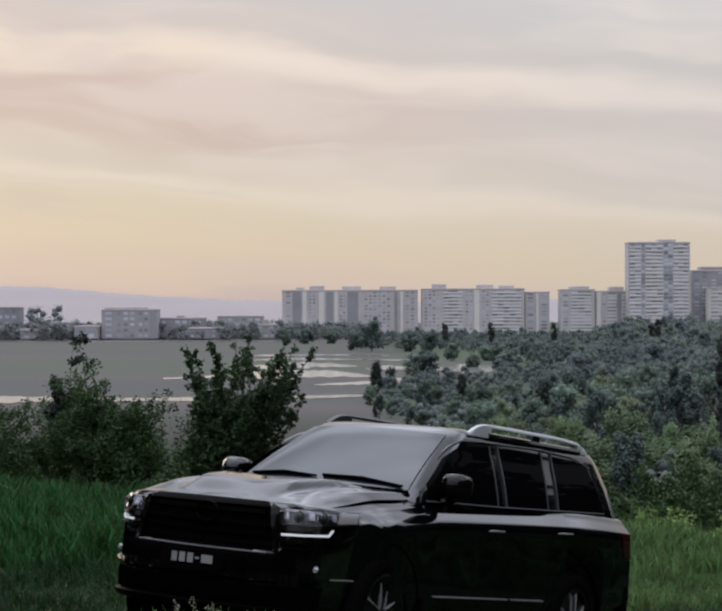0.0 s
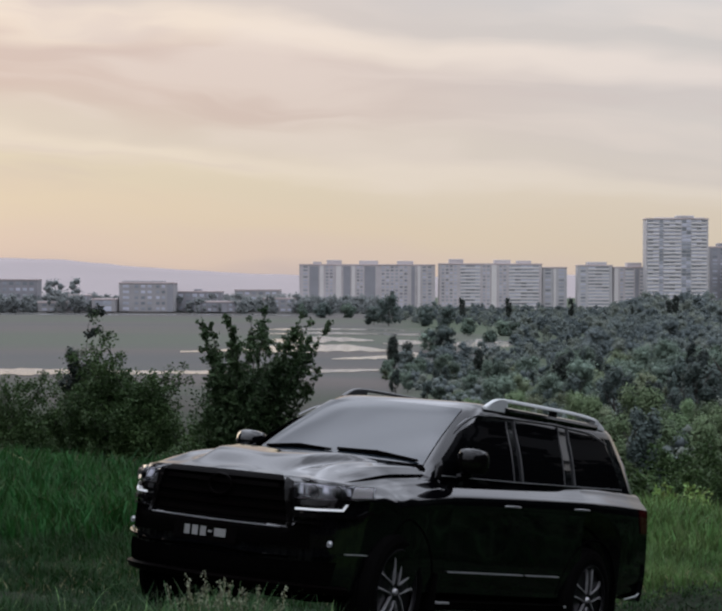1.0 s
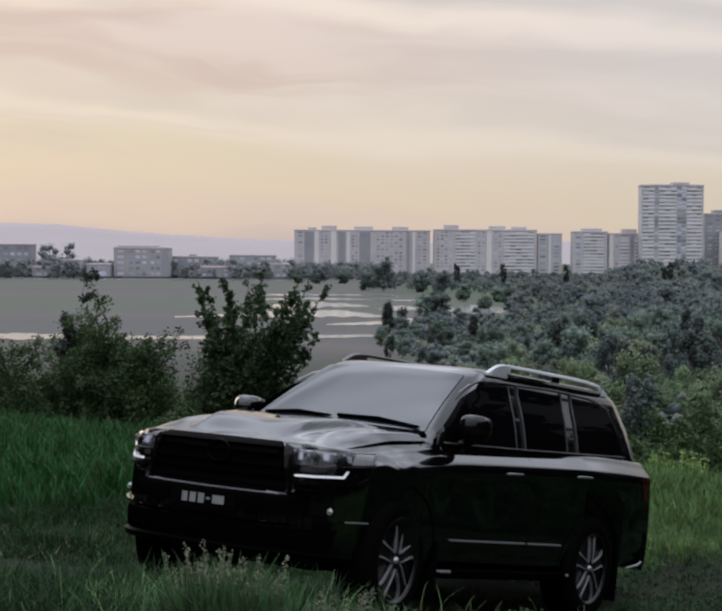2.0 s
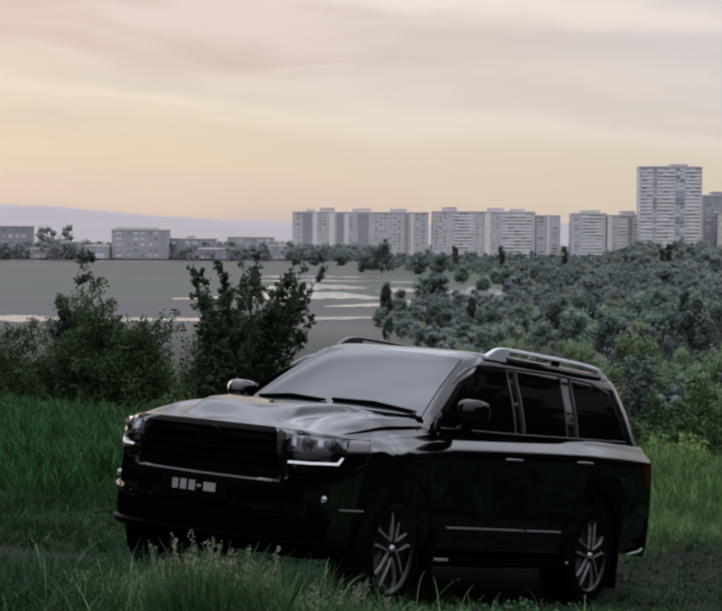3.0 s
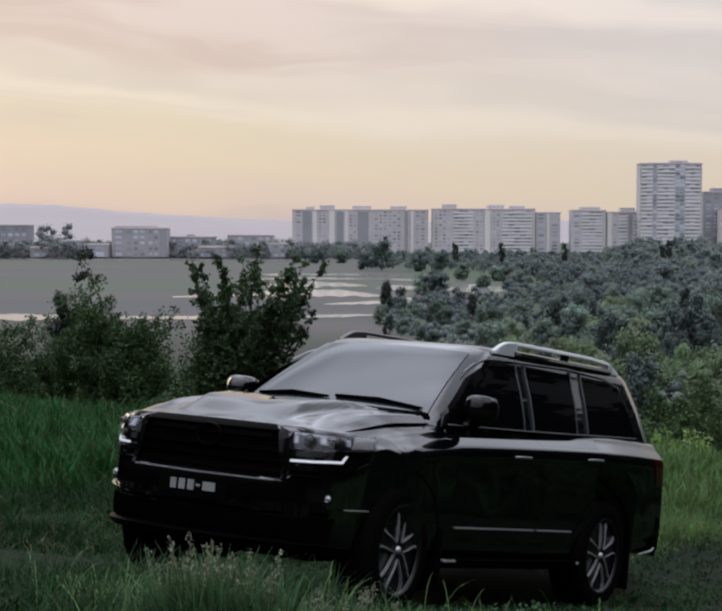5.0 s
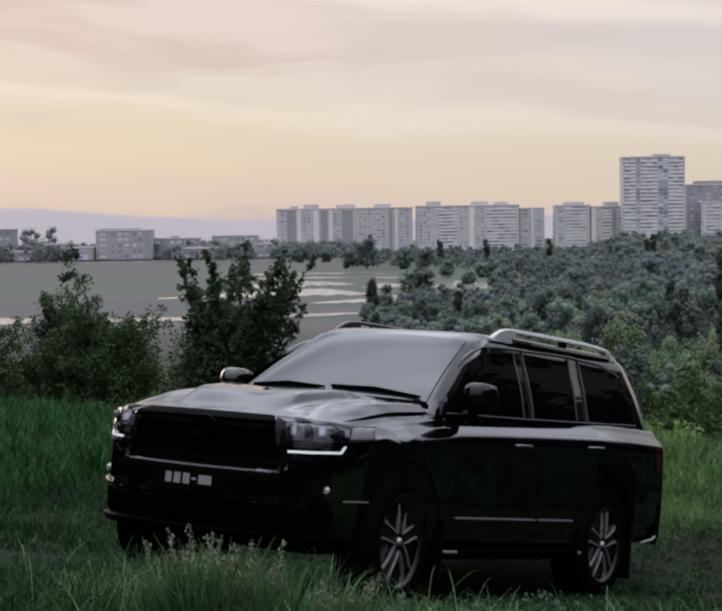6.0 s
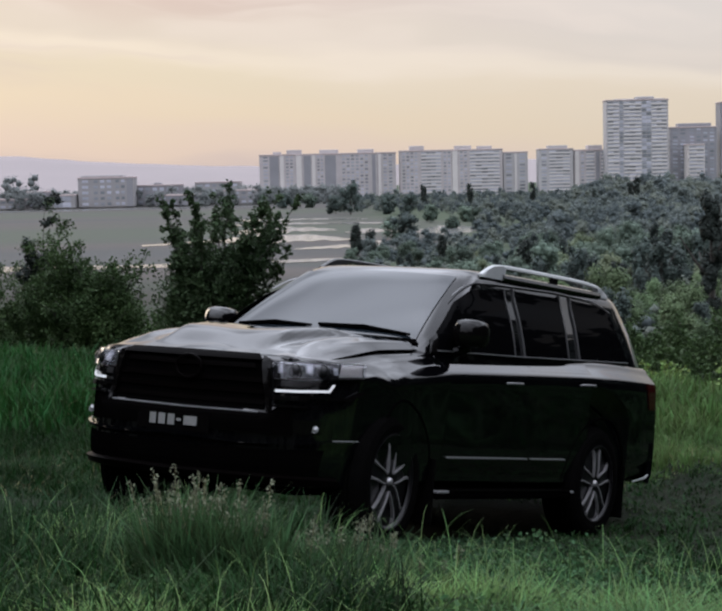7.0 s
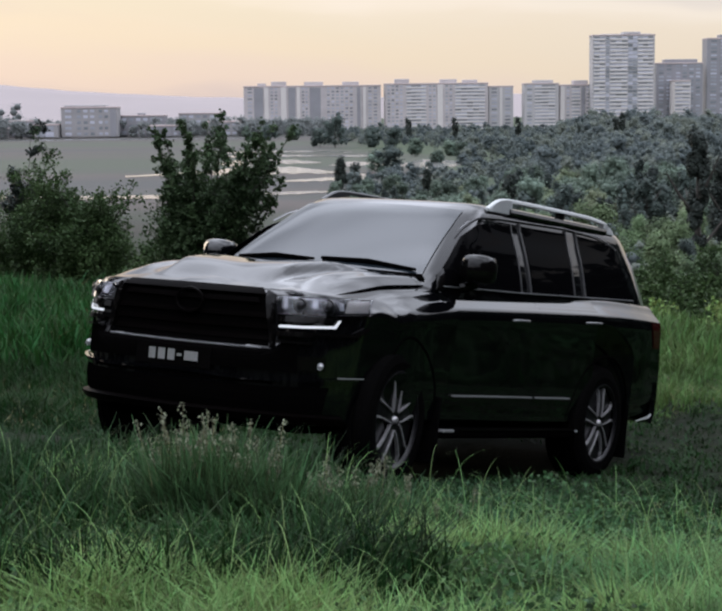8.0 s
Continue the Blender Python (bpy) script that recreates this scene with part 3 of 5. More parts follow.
def headlight(parent, s):
    """s is 1 for the car's left, -1 for its right."""
    fix = (lambda b: b) if s > 0 else mirror_y
    low = [(.585, .958), (.70, .962), (.82, .970), (.90, .982), (.966, .996)]
    high = [(.560, 1.052), (.70, 1.062), (.80, 1.068), (.90, 1.075), (.950, 1.080)]
    h = part("headlight", fix(patch(front, low, high, 20, 6, .004, .02, (0, 0, 1.0))), lamp_dark, parent, "clear-lensed LED headlight", True)
    # bright cells between the dark projectors
    for y0, y1, z0, z1 in ((.600, .640, .992, 1.040), (.748, .772, 1.002, 1.046), (.852, .868, 1.006, 1.046), (.60, .84, 1.047, 1.053)):
        part("reflector", fix(patch(front, [(y0 + .012, z0), (y1 + .012, z0)], [(y0, z1), (y1, z1)], 5, 2, .010, .006, (0, 0, 1))), lamp_silver, h, "bright reflector cell", True)
    for y, z, r in ((.70, 1.008, .042), (.815, 1.016, .040)):
        bm = bmesh.new()
        lathe(bm, [(.001, .018), (r * .5, .015), (r * .82, .004), (r * .9, -.008), (r * 1.06, -.004), (r * 1.12, -.02)], 24, "x")
        p = front(y, z, .012)
        for v in bm.verts:
            v.co += p
        part("projector", fix(bm), lamp_dark, h, "round dark projector lamp", True)
    part("turn_signal", fix(patch(front, [(.882, .992), (.958, 1.006)], [(.880, 1.064), (.948, 1.070)], 6, 3, .014, .006, (0, 0, 1))), amber_lens, h, "pale turn signal", True)
    part("lens", fix(patch(front, low, high, 20, 6, .030, .003, (0, 0, 1.0))), lens, h, "clear lens", True)
    part("running_light", fix(patch(front, [(.615, .884), (.74, .890), (.858, .903)], [(.615, .898), (.74, .904), (.858, .917)], 12, 2, .016, .012, (0, 0, .9))), led, h, "lit white LED strip")
    part("running_light", fix(patch(front, [(.852, .904), (.862, .904)], [(.868, .950), (.876, .950)], 2, 4, .016, .012, (0, 0, .9))), led, h, "lit white LED strip")
    part("lamp_sill", fix(patch(front, [(.585, .915), (.74, .922), (.845, .932)], [(.585, .950), (.74, .955), (.850, .962)], 12, 2, .012, .01, (0, 0, .9))), gloss_black, h, "dark gloss panel under the lens", True)
    part("surround", fix(patch(front, [(.555, .850), (.70, .856), (.84, .862), (.935, .866), (.975, .915)], [(.555, .862), (.70, .868), (.84, .874), (.925, .880), (.965, .925)], 24, 2, .020, .014, (0, 0, .9))), gloss_black, h, "gloss black lamp surround", True)


def build_car():
    car = new("car")
    car.matrix_world = CAR
    tagged(car, "glossy black off-road SUV with tinted windows parked on the grass", "car")
    body = part("body", loft_body(), paint, car, "glossy black lower body", True)
    cut_wells(body)
    # hood: a raised skin with two long ridges
    bm = bmesh.new()
    grid = []
    for i in range(29):
        x = 1.03 + (2.33 - 1.03) * i / 28
        row = []
        for j in range(65):
            y = -.80 + 1.60 * j / 64
            edge = smoothstep(.80, .72, abs(y)) * smoothstep(2.33, 2.26, x)
            zs, zt = curve(x, ZS), curve(x, ZT)
            yw = curve(x, YW)
            z = zs + .004 + (zt - zs - .022) * smoothstep(yw - .08, .69, abs(y))
            inner = .36 + .10 * smoothstep(2.25, 1.3, x)
            ridge = .066 * smoothstep(inner + .095, inner, abs(y)) * smoothstep(2.31, 1.95, x) + .022 * math.exp(-((abs(y) - .60) / .055) ** 2) * smoothstep(2.28, 2.05, x) - .014 * math.exp(-(y / .22) ** 2)
            ridge *= .25 + .75 * smoothstep(1.02, 1.65, x)
            row.append(warp(x, y, z - .004 + edge * (.016 + ridge)))
        grid.append(row)
    sheet(bm, grid, .008, (1.5, 0, 0))
    part("hood", bm, paint, car, "glossy black hood with raised ridges", True)
    part("cabin", loft_cabin(), paint, car, "black roof and pillars", True).data.set_sharp_from_angle(angle=radians(50))

    # glass
    part("windscreen", patch(cabin_front, [(-.735, 1.275), (0, 1.29), (.735, 1.275)], [(-.60, 1.748), (0, 1.765), (.60, 1.748)], 24, 12, .010, .005, (0, 0, 1)), screen_glass, car, "sky-reflecting windscreen", True)
    part("windscreen_band", patch(cabin_front, [(-.77, 1.25), (0, 1.262), (.77, 1.25)], [(-.735, 1.280), (0, 1.295), (.735, 1.280)], 24, 2, .013, .01, (0, 0, 1)), matt_black, car, "matt black cowl")
    part("rear_window", patch(lambda y, z, o: cabin_front(y, z, o, True), [(-.62, 1.36), (.62, 1.36)], [(-.54, 1.72), (.54, 1.72)], 16, 8, .006, .004, (0, 0, 1)), glass, car, "", True)
    for s in (1, -1):
        fix = (lambda b: b) if s > 0 else mirror_y
        fd = part("front_door", fix(patch(side_body, [(.86, .47), (-.33, .47)], [(.86, 1.205), (-.33, 1.265)], 16, 18, .0015, .004, (0, 0, .9))), paint, car, "", True)
        rd = part("rear_door", fix(patch(side_body, [(-.335, .47), (-.92, .47), (-1.0, .5)], [(-.335, 1.265), (-.92, 1.29), (-1.27, 1.30)], 16, 18, .0015, .004, (0, 0, .9))), paint, car, "", True)
        part("door_window", fix(patch(cabin_side, [(.90, 1.225), (.60, 1.232), (.25, 1.244), (-.15, 1.258)], [(.84, 1.345), (.53, 1.555), (.23, 1.670), (-.245, 1.712)], 20, 8, .008, .004, (0, 0, 1.2))), glass, fd, "dark tinted window", True)
        part("door_window", fix(patch(cabin_side, [(-.325, 1.268), (-.99, 1.296)], [(-.405, 1.718), (-1.115, 1.746)], 14, 8, .008, .004, (0, 0, 1.2))), glass, rd, "dark tinted window", True)
        q = part("quarter_window", fix(patch(cabin_side, [(-1.205, 1.304), (-1.6, 1.32), (-2.10, 1.342)], [(-1.32, 1.752), (-1.72, 1.752), (-1.97, 1.722)], 14, 8, .008, .004, (0, 0, 1.2))), glass, car, "dark tinted window", True)
        # bright edges of the door frames
        for owner, (lo, hi) in ((fd, ((-.135, 1.258), (-.232, 1.714))), (rd, ((-.28, 1.266), (-.375, 1.74))), (rd, ((-.995, 1.297), (-1.12, 1.768))), (car, ((-1.185, 1.303), (-1.30, 1.772)))):
            part("window_frame", fix(patch(cabin_side, [lo, (lo[0] - .016, lo[1])], [hi, (hi[0] - .016, hi[1])], 1, 8, .013, .01, (0, 0, 1.2))), frame_grey, owner)
        part("belt_strip", fix(patch(cabin_side, [(.91, 1.221), (-.18, 1.258), (-1.3, 1.305), (-2.09, 1.338)], [(.91, 1.228), (-.18, 1.265), (-1.3, 1.312), (-2.09, 1.345)], 30, 1, .016, .012, (0, 0, 1.2))), trim_dark, car, "thin satin strip under the side windows")
        part("drip_rail", fix(patch(cabin_side, [(.50, 1.60), (.36, 1.665), (.18, 1.716), (-.13, 1.738), (-1.07, 1.778), (-1.72, 1.776), (-2.0, 1.71)], [(.495, 1.605), (.358, 1.670), (.18, 1.721), (-.13, 1.743), (-1.07, 1.783), (-1.72, 1.781), (-2.005, 1.715)], 40, 1, .014, .01, (0, 0, 1.2))), trim_dark, car, "thin satin strip over the side windows")
        for owner, x0 in ((fd, .10), (rd, -1.02)):
            bm = bmesh.new()
            z0 = 1.075 if owner is fd else 1.125
            pts = [(x0 + .01, 0, z0 - .004), (x0 - .02, .022, z0), (x0 - .11, .03, z0 + .003), (x0 - .19, .022, z0 + .005), (x0 - .215, 0, z0 + .004)]
            tube(bm, [tuple(side_body(p[0], p[2]) + Vector((0, p[1], 0))) for p in pts], [.007, .008, .0085, .008, .007], 8)
            part("door_handle", fix(bm), trim_dark, owner, "silver-edged door handle", True)
        part("door_moulding", fix(patch(side_body, [(.80, .566), (-.30, .576)], [(.80, .574), (-.30, .584)], 10, 1, .022, .018, (0, 0, .6))), chrome, fd, "thin satin chrome strip")
        part("door_moulding", fix(patch(side_body, [(-.36, .576), (-.88, .581)], [(-.36, .584), (-.88, .589)], 8, 1, .022, .018, (0, 0, .6))), chrome, rd, "thin satin chrome strip")
        # running board
        bm = bmesh.new()
        box(bm, -.98, .95, .80, .985, .315, .375)
        bevel(bm, .02)
        rb = part("running_board", fix(bm), matt_black, car, "black running board")
        for x0, x1 in ((.82, .955), (-.99, -.95)):
            bm = bmesh.new()
            box(bm, x0, x1, .945, .992, .352, .371)
            bevel(bm, .012)
            part("end_cap", fix(bm), chrome, rb, "polished end cap")
        bm = bmesh.new()
        tube(bm, [(x, .988, .372) for x in (.74, .3, -.3, -.93)], [.006] * 4, 6)
        part("edge_strip", fix(bm), gloss_black, rb)
        # roof rail: a flat blade on solid ends, with a slot under it
        lift = 0.0 if s > 0 else .012
        top = [(.03, 1.800), (-.06, 1.846), (-.15, 1.878), (-.32, 1.895), (-.98, 1.914), (-1.50, 1.926), (-1.80, 1.922), (-1.93, 1.908), (-2.06, 1.862)]
        bm = bmesh.new()
        rows = []
        stations = [.03, -.01, -.06, -.11, -.15, -.22, -.29] + [-.30 - 1.56 * k / 16 for k in range(17)] + [-1.87, -1.93, -2.0, -2.06]
        for x in stations:
            zt = -curve(-x, [(-p[0], -p[1]) for p in top]) + lift
            solid = x > -.295 or x < -1.865
            zb = 1.775 + cabin_lift(x) if solid else zt - .026
            yo = .668 - .02 * max(0, -x - 1.4)
            rows.append([bm.verts.new((x, yo - .036, zb)), bm.verts.new((x, yo + .004, zb)), bm.verts.new((x, yo, zt - .008)), bm.verts.new((x, yo - .008, zt)), bm.verts.new((x, yo - .028, zt)), bm.verts.new((x, yo - .036, zt - .008))])
        for p, q in zip(rows, rows[1:]):
            for i in range(6):
                bm.faces.new((p[i], p[(i + 1) % 6], q[(i + 1) % 6], q[i]))
        bm.faces.new(rows[0][::-1])
        bm.faces.new(rows[-1])
        bmesh.ops.recalc_face_normals(bm, faces=bm.faces)
        # the far rail gets a dark material in place of the shade on it
        rail = part("roof_rail", fix(bm), rail_silver if s > 0 else frame_grey, car, "silver roof rail on solid ends" if s > 0 else "roof rail on solid ends, darkened for shade", True)
        bm = bmesh.new()
        box(bm, -1.15, -1.06, .630, .664, 1.79, 1.905 + lift)
        bevel(bm, .01)
        part("foot", fix(bm), gloss_black, rail, "black middle foot")
        bm = bmesh.new()
        tube(bm, [(x, .655 - .02 * max(0, -x - 1.4), 1.790 + cabin_lift(x)) for x in (-.26, -.7, -1.2, -1.6, -1.9)], [.030] * 5, 8)
        part("gutter", fix(bm), paint, rail, "black base strip under the rail", True)
        # mirror
        bm = bmesh.new()
        box(bm, .60, .84, .875, 1.095, 1.262, 1.440)
        bmesh.ops.subdivide_edges(bm, edges=bm.edges, cuts=3, use_grid_fill=True)
        for v in bm.verts:
            c = Vector((.72, .985, 1.351))
            d = v.co - c
            u = Vector((d.x / .12, d.y / .11, d.z / .089))
            r = (abs(u.x) ** 4 + abs(u.y) ** 4 + abs(u.z) ** 4) ** .25
            m = max(abs(u.x), abs(u.y), abs(u.z))
            v.co = c + d * (m / r if r else 1)
            if v.co.x > .70:
                v.co.x -= .05 * abs(d.y / .11)
        mir = part("mirror", fix(bm), paint if s < 0 else gloss_black, car, "black door mirror", True)
        bm = bmesh.new()
        tube(bm, [(.70, .84, 1.225), (.69, .91, 1.24), (.67, .97, 1.27)], [.035, .03, .03], 8)
        part("arm", fix(bm), gloss_black, mir, "", True)
        bm = bmesh.new()
        box(bm, .594, .604, .93, 1.045, 1.29, 1.41)
        bevel(bm, .004)
        part("mirror_glass", fix(bm), lamp_silver, mir)
        # sail panel below the A-pillar
        part("sail_panel", fix(patch(cabin_side, [(.985, 1.20), (.90, 1.215)], [(.93, 1.29), (.85, 1.335)], 4, 4, .014, .01, (0, 0, 1.2))), gloss_black, fd)
        # arch lips and mud flaps
        for x in (FRONT_AXLE, REAR_AXLE):
            bm = bmesh.new()
            pts = []
            for k in range(25):
                a = radians(-8 + 196 * k / 24)
                px, pz = x + .50 * math.cos(a), .42 + .48 * math.sin(a)
                pts.append(tuple(side_body(px, max(pz, .42), -.004)))
            tube(bm, pts, [.010] * len(pts), 6)
            part("arch_lip", fix(bm), matt_black, car, "", True)
            bm = bmesh.new()
            box(bm, x - .54, x - .52, .66, .955, .16, .56)
            bevel(bm, .006)
            part("mud_flap", fix(bm), rubber, car, "black rubber mud flap")
        # tail lamp
        part("tail_light", fix(patch(side_body, [(-2.44, 1.00), (-2.60, 1.00)], [(-2.36, 1.20), (-2.60, 1.20)], 8, 6, .008, .012, (0, 0, 1.1))), red_lens, car, "red wrap-round tail light", True)
        headlight(car, s)
        # bumper trims
        part("bumper_trim", fix(patch(front, [(.885, .633), (.93, .637), (.968, .641)], [(.885, .639), (.93, .643), (.968, .647)], 8, 1, .014, .01, (0, 0, .6))), chrome, car, "bright strip round the bumper corner")
        part("bumper_ledge", fix(patch(front, [(0, .600), (.25, .592), (.45, .585), (.72, .598), (.95, .628)], [(0, .625), (.25, .612), (.45, .600), (.72, .612), (.95, .640)], 28, 3, .026, .02, (0, 0, .6))), paint, car, "glossy crease across the bumper", True)
        # two gloss fins added to catch the bright horizon on the bumper corner
        for z0, z1 in ((.838, .856), (.800, .812)):
            part("corner_fin", fix(patch(front, [(.60, z0), (.78, z0 + .006)], [(.60, z1), (.78, z1 + .006)], 8, 2, .024, .02, (0, 0, .8))), gloss_black, car, "gloss black fin added beside the grille to catch reflections", True)
        fog = part("fog_light", fix(patch(front, [(.66, .655), (.84, .665)], [(.68, .735), (.84, .742)], 6, 3, .004, .01, (0, 0, .7))), gloss_black, car, "dark fog lamp recess")
        bm = bmesh.new()
        lathe(bm, [(.001, .004), (.009, .003), (.013, .000), (.016, -.003), (.019, -.002), (.021, -.010)], 18, "x")
        p = front(.815, .692, .016)
        for v in bm.verts:
            v.co += p
        part("lamp", fix(bm), chrome, fog, "round fog lamp", True)
        part("air_slot", fix(patch(front, [(.60, .42), (.84, .44)], [(.60, .56), (.86, .58)], 6, 3, .003, .01, (0, 0, .5))), matt_black, car)
    # grille: a thick gloss frame, broad bars and a net-dark back
    g = part("grille", patch(front, [(-.555, .775), (0, .768), (.555, .775)], [(-.50, 1.085), (0, 1.088), (.50, 1.085)], 20, 8, .002, .012, (0, 0, .9)), matt_black, car, "black grille in a thick gloss black frame")
    for low, high, o, m in (
            ([(-.50, 1.058), (0, 1.056), (.50, 1.058)], [(-.46, 1.094), (0, 1.096), (.46, 1.094)], .030, grille_black),
            ([(-.47, 1.010), (0, 1.004), (.47, 1.010)], [(-.455, 1.036), (0, 1.032), (.455, 1.036)], .018, grille_black),
            ([(-.52, .930), (0, .924), (.52, .930)], [(-.51, .958), (0, .952), (.51, .958)], .014, grille_black),
            ([(-.535, .868), (0, .862), (.535, .868)], [(-.525, .894), (0, .888), (.525, .894)], .012, grille_black),
            ([(-.545, .808), (0, .802), (.545, .808)], [(-.54, .834), (0, .828), (.54, .834)], .010, grille_black)):
        part("bar", patch(front, low, high, 24, 2, o, .024, (0, 0, .9)), m, g, "dark bar", True)
    for k in (-1, 1):
        fix = (lambda b: b) if k > 0 else mirror_y
        part("frame_side", fix(patch(front, [(.556, .772), (.576, .772)], [(.490, 1.086), (.548, 1.064)], 3, 10, .030, .03, (0, 0, .9))), gloss_black, g, "gloss black frame side", True)
    part("bar", patch(front, [(-.55, .766), (0, .760), (.52, .764)], [(-.55, .772), (0, .766), (.52, .769)], 20, 1, .024, .02, (0, 0, .8)), trim_dark, g, "thin satin lower edge")
    bm = bmesh.new()
    prof = []
    for k in range(24):
        a = 2 * math.pi * k / 24
        prof.append((0, .092 * math.cos(a), .066 * math.sin(a)))
    c = front(.02, .992, .034)
    tube(bm, [tuple(Vector(p) + c) for p in prof + prof[:1]], [.010] * 25, 6)
    part("emblem", bm, grille_black, g, "dark oval badge", True)
    # matt cover added so that the step below the grille mirrors no sky
    part("grille_lip", patch(front, [(-.73, .645), (-.4, .645), (0, .645), (.4, .645), (.73, .645)], [(-.72, .848), (-.585, .765), (0, .757), (.585, .765), (.72, .848)], 40, 5, .012, .01, (0, 0, .8)), matt_black, g)
    # number plate
    pl = part("number_plate", patch(front, [(-.26, .620), (.26, .620)], [(-.26, .732), (.26, .732)], 6, 1, .022, .012, (0, 0, .7)), gloss_black, car, "black plate with pale marks")
    for y0, y1, z0, z1 in ((-.165, -.120, .648, .710), (-.100, -.052, .648, .710), (-.032, .016, .648, .710), (.034, .066, .674, .688), (.085, .178, .654, .706)):
        part("mark", patch(front, [(y0, z0), (y1, z0)], [(y0, z1), (y1, z1)], 2, 1, .025, .003, (0, 0, .7)), white_bar, pl)
    # lower bumper
    part("bumper_groove", patch(front, [(-.62, .575), (0, .565), (.62, .575)], [(-.62, .59), (0, .58), (.62, .59)], 16, 1, .006, .01, (0, 0, .6)), matt_black, car)
    part("bumper_lip", patch(front, [(-.9, .375), (0, .36), (.9, .375)], [(-.9, .415), (0, .40), (.9, .415)], 24, 2, .035, .04, (0, 0, .5)), grille_black, car, "black front lip", True)
    part("lower_intake", patch(front, [(-.615, .42), (0, .42), (.615, .42)], [(-.615, .562), (0, .55), (.615, .562)], 12, 3, .004, .01, (0, 0, .5)), matt_black, car)
    # wipers
    for pts in ([(-.64, 1.312), (-.35, 1.332), (-.03, 1.322)], [(.02, 1.332), (.35, 1.330), (.69, 1.298)]):
        bm = bmesh.new()
        tube(bm, [tuple(cabin_front(p[0], p[1], .024)) for p in pts], [.012, .017, .009], 6)
        part("wiper", bm, matt_black, car, "black wiper", True)
    # spoiler and rear bumper
    bm = bmesh.new()
    grid = [[Vector((x, y, 1.905 - .04 * (y / .6) ** 2 - (.02 if x < -2.2 else 0))) for y in [-.6 + .1 * k for k in range(13)]] for x in (-2.02, -2.12, -2.22, -2.29)]
    sheet(bm, grid, .03, (-2.1, 0, 1.0))
    part("spoiler", bm, paint, car, "", True)
    bm = bmesh.new()
    grid = []
    for k in range(25):
        y = -.965 + 1.93 * k / 24
        x = -2.655 + .20 * (abs(y) / .965) ** 5
        grid.append([Vector((x + o, y, z)) for z, o in ((.42, .05), (.50, 0), (.62, -.015), (.74, .01))])
    sheet(bm, grid, .05, (0, 0, .6))
    part("rear_bumper", bm, paint, car, "", True)
    bm = bmesh.new()
    tube(bm, [(-2.10, .965, .440), (-2.32, .968, .468), (-2.50, .93, .505)], [.006, .010, .007], 6)
    part("bumper_trim", bm, rail_silver, car, "thin bright lower edge")
    # underside
    bm = bmesh.new()
    box(bm, -2.3, 1.95, -.62, .62, .30, .46)
    bevel(bm, .05)
    part("chassis", bm, matt_black, car, "dark underbody")
    for x in (FRONT_AXLE, REAR_AXLE):
        bm = bmesh.new()
        tube(bm, [(x, -.74, .42), (x, -.3, .40), (x, .3, .40), (x, .74, .42)], [.05, .06, .06, .05], 10)
        part("axle", bm, matt_black, car)
        for s in (1, -1):
            wheel(car, x, s)
    return car


build_car()

# ---- far away: hills, shore, town ----
EYE = Vector((-.2, -11.7, 2.6))            # a point on the hill from which bearings below are given


def bearing(az, d):
    return EYE.x + d * math.tan(radians(az)), EYE.y + d


def height(el, d):
    return EYE.z + d * math.tan(radians(el))


# the ridge's haze is in its colour, lifted by a faint glow
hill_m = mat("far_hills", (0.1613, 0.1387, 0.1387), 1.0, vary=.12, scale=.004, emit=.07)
# wall and window tones are drawn together to carry the distance haze
plaster = mat("pale_plaster", (0.354, 0.3272, 0.3288), .85, vary=.22, scale=.12, bump=.1, bump_scale=2)
plaster_grey = mat("grey_plaster", (0.3275, 0.3177, 0.3209), .85, vary=.2, scale=.12)
plaster_dark = mat("grey_cladding", (0.1898, 0.1898, 0.2063), .7, vary=.2, scale=.1)
plaster_white = mat("white_cladding", (0.4435, 0.4188, 0.4083), .7, vary=.12, scale=.1)
pane_m = mat("window_glass", (0.2726, 0.287, 0.3229), .25, vary=.3, scale=.4, objrand=.5)
shore_wall = mat("weathered_grey_plaster", (0.1807, 0.1764, 0.1891), .85, vary=.25, scale=.15)
shore_pale = mat("dull_white_plaster", (0.225, 0.2175, 0.2213), .85, vary=.2, scale=.15)
roof_m = mat("roof_felt", (0.375, 0.315, 0.3075), .9, vary=.2, scale=.3)


def build_hills():
    bm = bmesh.new()
    line = [(-40, 1.5), (-24, 1.25), (-13, 1.02), (-10, .90), (-7, .66), (-4, .50), (-1, .42), (3, .40), (8, .46), (14, .5), (26, .7), (40, .9)]
    rows = []
    for k in range(161):
        az = -40 + 80 * k / 160
        top = curve(az, line) + .03 * noise.noise((az * .6, 2, 0)) + .015 * noise.noise((az * 2.2, 5, 0))
        dirx, diry = math.sin(radians(az)), math.cos(radians(az))
        col = []
        for d, f in ((3300, -.35), (3600, .35), (3950, .8), (4300, 1.0), (4600, .9)):
            z = -16 + (height(top, 4300) + 16) * max(0, f) + (-3 if f < 0 else 0) + 4 * noise.noise((az * .8, f * 7, 1))
            col.append(bm.verts.new((EYE.x + d * dirx, EYE.y + d * diry, z)))
        rows.append(col)
    for p, q in zip(rows, rows[1:]):
        for i in range(4):
            bm.faces.new((p[i], q[i], q[i + 1], p[i + 1]))
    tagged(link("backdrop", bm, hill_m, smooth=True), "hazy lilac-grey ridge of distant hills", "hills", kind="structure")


build_hills()


def shape_box(x0, x1, y0, y1, z0, z1, bev=0.0):
    bm = bmesh.new()
    box(bm, x0, x1, y0, y1, z0, z1)
    if bev:
        bevel(bm, bev, 1)
    return bm


